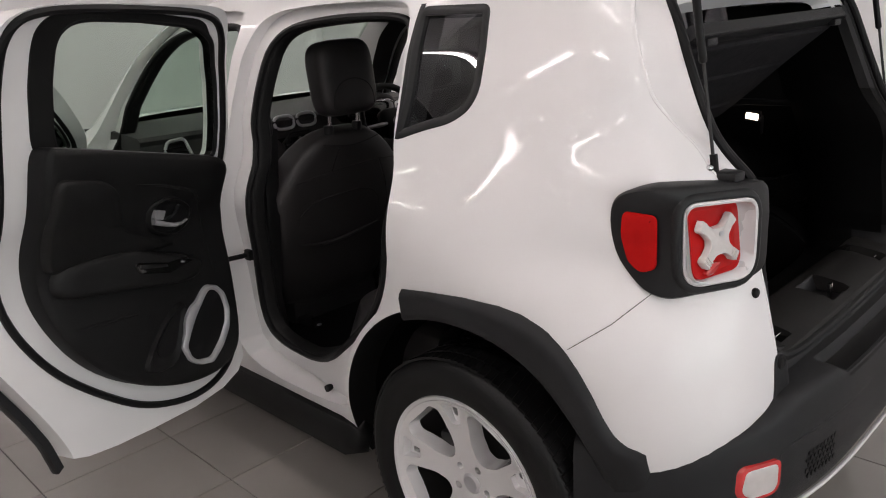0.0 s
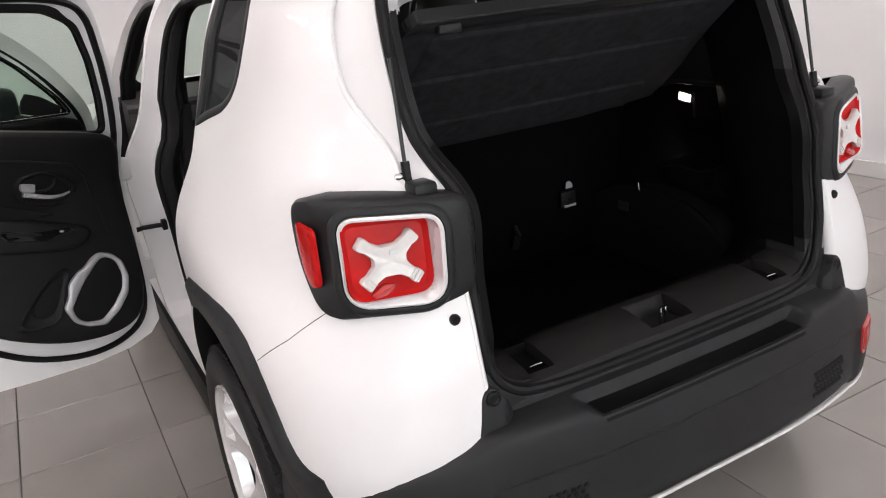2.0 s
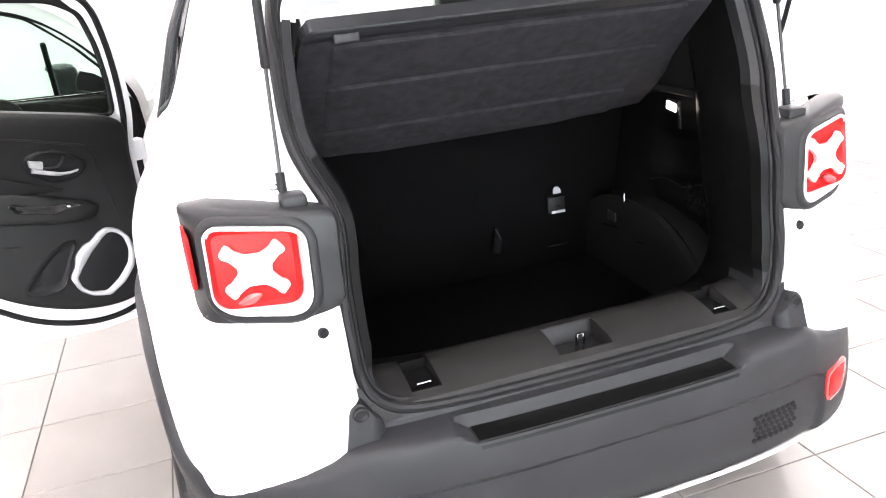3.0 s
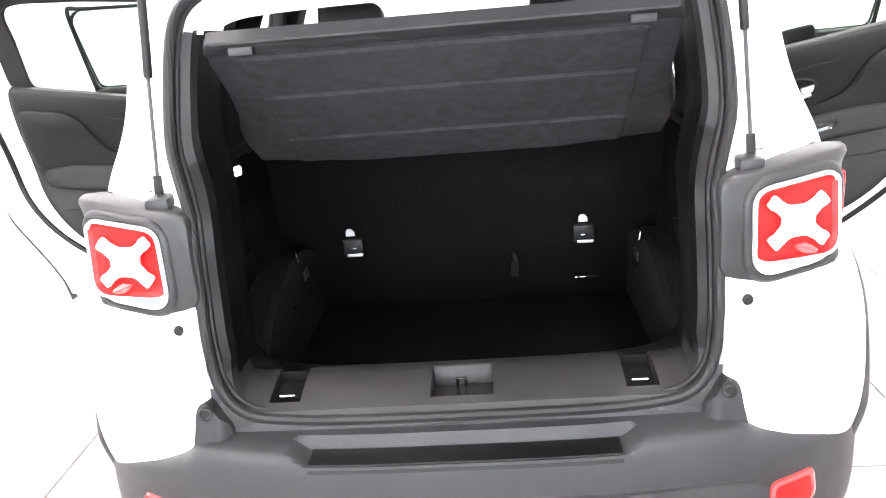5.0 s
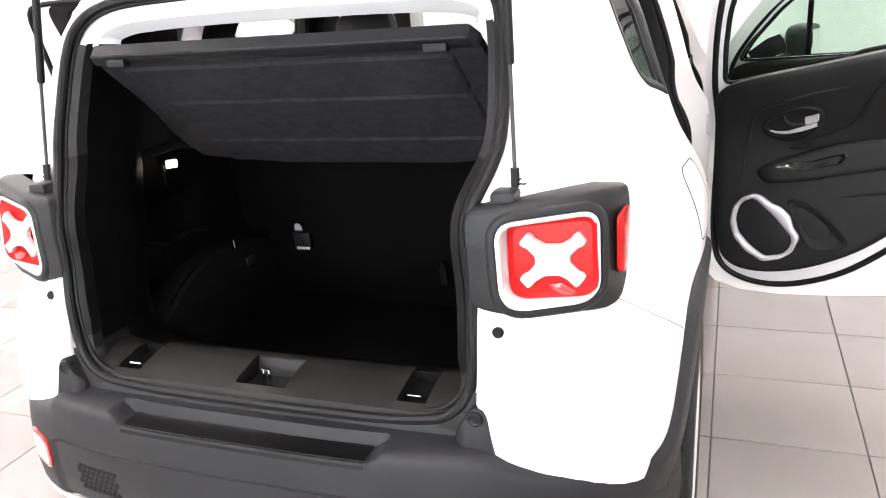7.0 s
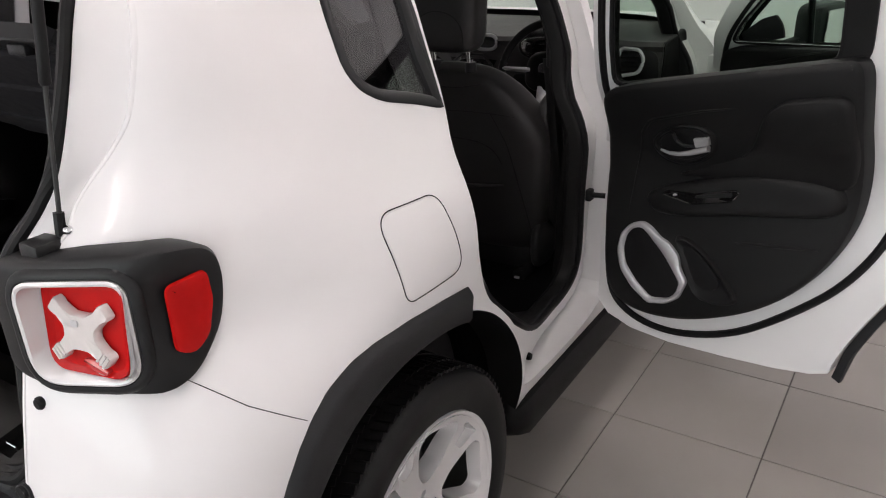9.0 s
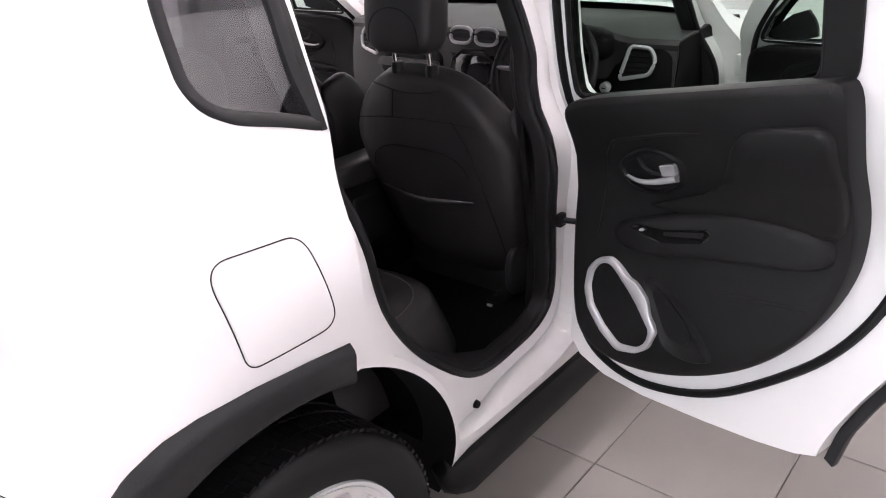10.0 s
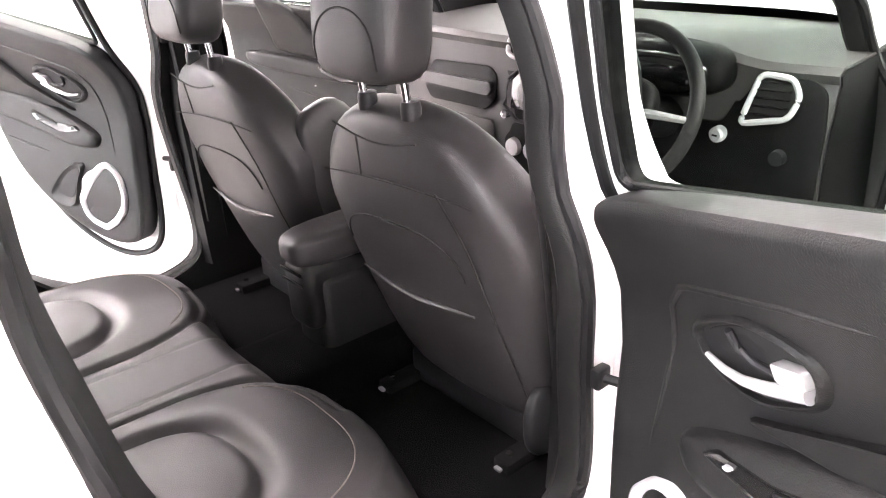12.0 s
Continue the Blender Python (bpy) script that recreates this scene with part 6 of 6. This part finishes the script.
        for (y, z) in ((0.12, 0.72), (0.16, 0.64)):
            part("lining_hook", tube([(s * 0.50, y, z), (s * 0.475, y - 0.01, z - 0.01), (s * 0.475, y - 0.01, z + 0.012)], 0.004, 6), CHROME, lining)
        part("catch_plate", box(s * 0.4565, 0.095, 0.738, 0.006, 0.046, 0.030, 0.003), PLASTIC_SMOOTH, lining)
        part("catch_bar", tube([(s * 0.4545, 0.055, 0.712), (s * 0.4535, 0.10, 0.706), (s * 0.4545, 0.145, 0.700)], 0.0026, 8), CHROME, lining, "chrome catch bar")
        part("side_hook", tube([(s * 0.457, 0.022, 0.826), (s * 0.450, 0.016, 0.806), (s * 0.450, 0.006, 0.804), (s * 0.452, 0.004, 0.814)], 0.003, 8), CHROME, lining)
        part("floor_clip", tube([(s * 0.4555, -0.085, 0.706), (s * 0.4555, -0.045, 0.702)], 0.0024, 8), CHROME, lining)


build_boot()

# parcel shelf, hung up slantwise behind the seats
SHELF_LOW, SHELF_HIGH = Vector((0, 0.055, 1.068)), Vector((0, -0.375, 1.415))


def build_shelf():
    shelf = thing("parcel_shelf", "dark grey felt parcel shelf propped up slantwise in the boot", "parcel shelf")
    run = SHELF_HIGH - SHELF_LOW
    up = run.normalized()
    nrm = Vector((1, 0, 0)).cross(up)
    at = lambda u, x, h: SHELF_LOW + up * (run.length * u) + Vector((x, 0, 0)) + nrm * h
    # half widths: wide at the top, notched below
    outline = rounded([(-0.50, 0.0), (0.50, 0.0), (0.515, 0.30), (0.475, 0.55), (0.47, 0.95), (0.45, 1.0), (-0.45, 1.0), (-0.47, 0.95), (-0.475, 0.55), (-0.515, 0.30)], 1)
    rings = [[at(u, x, h) for x, u in o] for h, o in ((-0.012, outline), (0.008, outline), (0.012, grown(outline, -0.01)))]
    part("shelf_board", ring_loft(rings), FELT, shelf, "dark grey felt board", angle=30)
    for u0, u1 in ((0.05, 0.275), (0.295, 0.63), (0.65, 0.905)):
        pts = fillet([(-0.41, u0), (0.41, u0), (0.41, u1), (-0.41, u1)], 0.03)
        part("shelf_panel", ring_loft([[at(u, x, h) for x, u in o] for h, o in ((0.008, pts), (0.015, grown(pts, -0.004)), (0.019, grown(pts, -0.012)))]), FELT, shelf)
    strip = fillet([(-0.47, 0.935), (0.47, 0.935), (0.452, 1.005), (-0.452, 1.005)], 0.012)
    part("shelf_edge", ring_loft([[at(u, x, h) for x, u in o] for h, o in ((-0.013, strip), (0.014, strip), (0.017, grown(strip, -0.006)))]), PLASTIC, shelf, "smooth grey front edge")
    for x in (-0.385, 0.385):
        q = at(0.968, x, 0.022)
        part("cord_clip", box(q.x, q.y, q.z, 0.05, 0.022, 0.018, 0.004), PLASTIC, shelf)
    return shelf


build_shelf()


# ---- tailgate and its gas struts ----
def build_tailgate():
    part("tailgate", ring_loft([[(x * w, y, z + 0.03 * (1 - (x / 0.6) ** 2)) for x in np.linspace(-0.60, 0.60, 24)] + [(x * w, y, z - 0.05) for x in np.linspace(0.60, -0.60, 24)]
                                       for w, y, z in ((0.85, -0.30, 1.70), (0.92, -0.55, 1.80), (0.98, -0.85, 1.88), (1.0, -1.05, 1.92), (0.95, -1.22, 1.90))]), PAINT, CAR, "raised white tailgate")
    for s in (-1, 1):
        strut = part("gas_strut", tube([(s * 0.559, -0.481, 1.150), (s * 0.549, -0.445, 1.365)], 0.0038, 8), DARK_METAL, CAR, "tailgate gas strut")
        part("strut_sleeve", tube([(s * 0.5492, -0.4455, 1.356), (s * 0.5490, -0.445, 1.36), (s * 0.546, -0.434, 1.42), (s * 0.533, -0.388, 1.69)], [0.006, 0.0085, 0.0085, 0.0085], 12), RUBBER, strut)
        part("strut_joint", tube([(s * 0.5595, -0.485, 1.128), (s * 0.558, -0.478, 1.176)], 0.0085, 8), RUBBER, strut)
        part("strut_ball", cushion(s * 0.572, -0.478, 1.150, 0.020, 0.016, 0.016, 2.2, None, 12, 8), CHROME, strut)
        part("strut_foot", box(s * 0.547, -0.508, 1.126, 0.048, 0.05, 0.034, 0.008), PLASTIC_SMOOTH, strut)


build_tailgate()

# reflectors, stops and screws
for s in (-1, 1):
    a = math.atan2(0.62, 0.62)
    q = fillet([(0.572, 0.545), (0.662, 0.548), (0.672, 0.49), (0.65, 0.468), (0.585, 0.468), (0.572, 0.485)], 0.015)

    fr = part("bumper_reflector", ring_loft([[(s * x, bump_y(x, h), z) for x, z in grown(q, g)] for g, h in ((0.004, -0.01), (0.002, 0.003), (-0.005, 0.004), (-0.012, 0.003))]), RED_EDGE, BUMPER, "red rimmed bumper reflector", angle=50)
    part("reflector_lens", ring_loft([[(s * x, bump_y(x, h), z) for x, z in [(0.62 + (x - 0.62) * k, 0.508 + (z - 0.508) * k) for x, z in q]] for k, h in ((0.86, 0.001), (0.83, 0.005), (0.6, 0.006), (0.3, 0.006), (0.03, 0.006))]), CLEAR if s < 0 else RED, fr, angle=50)
    part("rubber_stop", disc_loft([(0, -0.007), (0.010, -0.007), (0.012, -0.009), (0.015, -0.008), (0.017, -0.003), (0.018, 0.01)], (s * 0.497, rear_y(0.497, 0.728) + 0.002, 0.728), "y", 24), RUBBER, CAR, "round black rubber stop")
    wing = [(0.45, 0.640), (0.540, 0.636), (0.527, 0.69), (0.519, 0.735), (0.506, 0.751), (0.490, 0.749), (0.474, 0.722), (0.455, 0.70)]
    part("stop_mount", ring_loft([[(s * x, rear_y(x, z) - h + 0.020 * min(1.0, max(0.0, (0.474 - x) / 0.024)), z) for x, z in [(0.495 + (x - 0.495) * k, 0.70 + (z - 0.70) * k) for x, z in fillet(wing, 0.012, 4)]] for k, h in ((1.0, -0.035), (1.0, 0.001), (0.97, 0.004), (0.75, 0.004), (0.5, 0.004), (0.25, 0.004), (0.03, 0.004))]), PLASTIC, BUMPER, angle=40)
    part("lamp_screw", disc_loft([(0, -0.004), (0.008, -0.004), (0.011, 0.0), (0.011, 0.01)], (s * 0.537, rear_y(0.537, 0.888) - 0.002, 0.888), "y", 14), RUBBER, CAR)
    for r in range(5):
        for c in range(8):
            x, z = 0.345 + 0.016 * c + 0.008 * (r % 2), 0.455 + 0.014 * r
            part("grille_hole", disc_loft([(0, -0.0015), (0.0066, -0.0015), (0.0070, 0.004)], (s * x, bump_y(x) + 0.0085, z), "y", 6), RUBBER, BUMPER, smooth=False)

# seat belts at the door pillars
for s in (-1, 1):
    guide = part("belt_guide", box(s * 0.655, 1.06, 1.235, 0.03, 0.05, 0.10, 0.012), PLASTIC_SMOOTH, CAR, "seat belt guide on the door pillar")
    part("belt_strap", tube([(s * 0.640, 1.06, 1.24), (s * 0.668, 1.05, 0.95), (s * 0.70, 1.06, 0.55)], 0.022, 8, flat=0.12), RUBBER, guide)
    part("pillar_trim", ring_loft([[(s * (side_x(1.05, z) - 0.095 - jamb(1.05, z) - d), y, z) for d, y in ((0.0, 0.985), (0.03, 0.995), (0.04, 1.06), (0.03, 1.12), (0.0, 1.13))] for z in np.linspace(0.48, 1.46, 24)], closed=False, caps=False), TRIM, CAR, "black lower trim of the door pillar")

# ---- floor tiles ----
def build_tiles():
    tx, ty, gap = 0.470, 0.449, 0.004
    bm = box(0, 0, 0, tx - gap, ty - gap, 0.008, 0.0015, 1)
    me = bpy.data.meshes.new("tile")
    bm.to_mesh(me)
    bm.free()
    me.materials.append(TILE)
    verts, faces = [], []
    for col in range(-13, 7):
        for row in range(-18, 12):
            x, y = 0.906 + tx * (col + 0.5), 1.475 + ty * (row + 0.5)
            if not (X0 - 0.1 < x < X1 + 0.1 and Y0 - 0.1 < y < Y1 + 0.1):
                continue
            if -3.1 < x < 3.4 and -2.9 < y < 3.9:
                ob = new("tile", me)
                ob.parent = FLOOR
                ob.location = (x, y, -0.0042)
            else:
                n = len(verts)
                verts += [(v.co.x + x, v.co.y + y, v.co.z - 0.0042) for v in me.vertices]
                faces += [[n + k for k in p.vertices] for p in me.polygons]
    far = bpy.data.meshes.new("far_tiles")
    far.from_pydata(verts, [], faces)
    far.materials.append(TILE)
    ob = new("far_tiles", far)
    ob.parent = FLOOR
    tagged(ob, kind="stuff")


build_tiles()
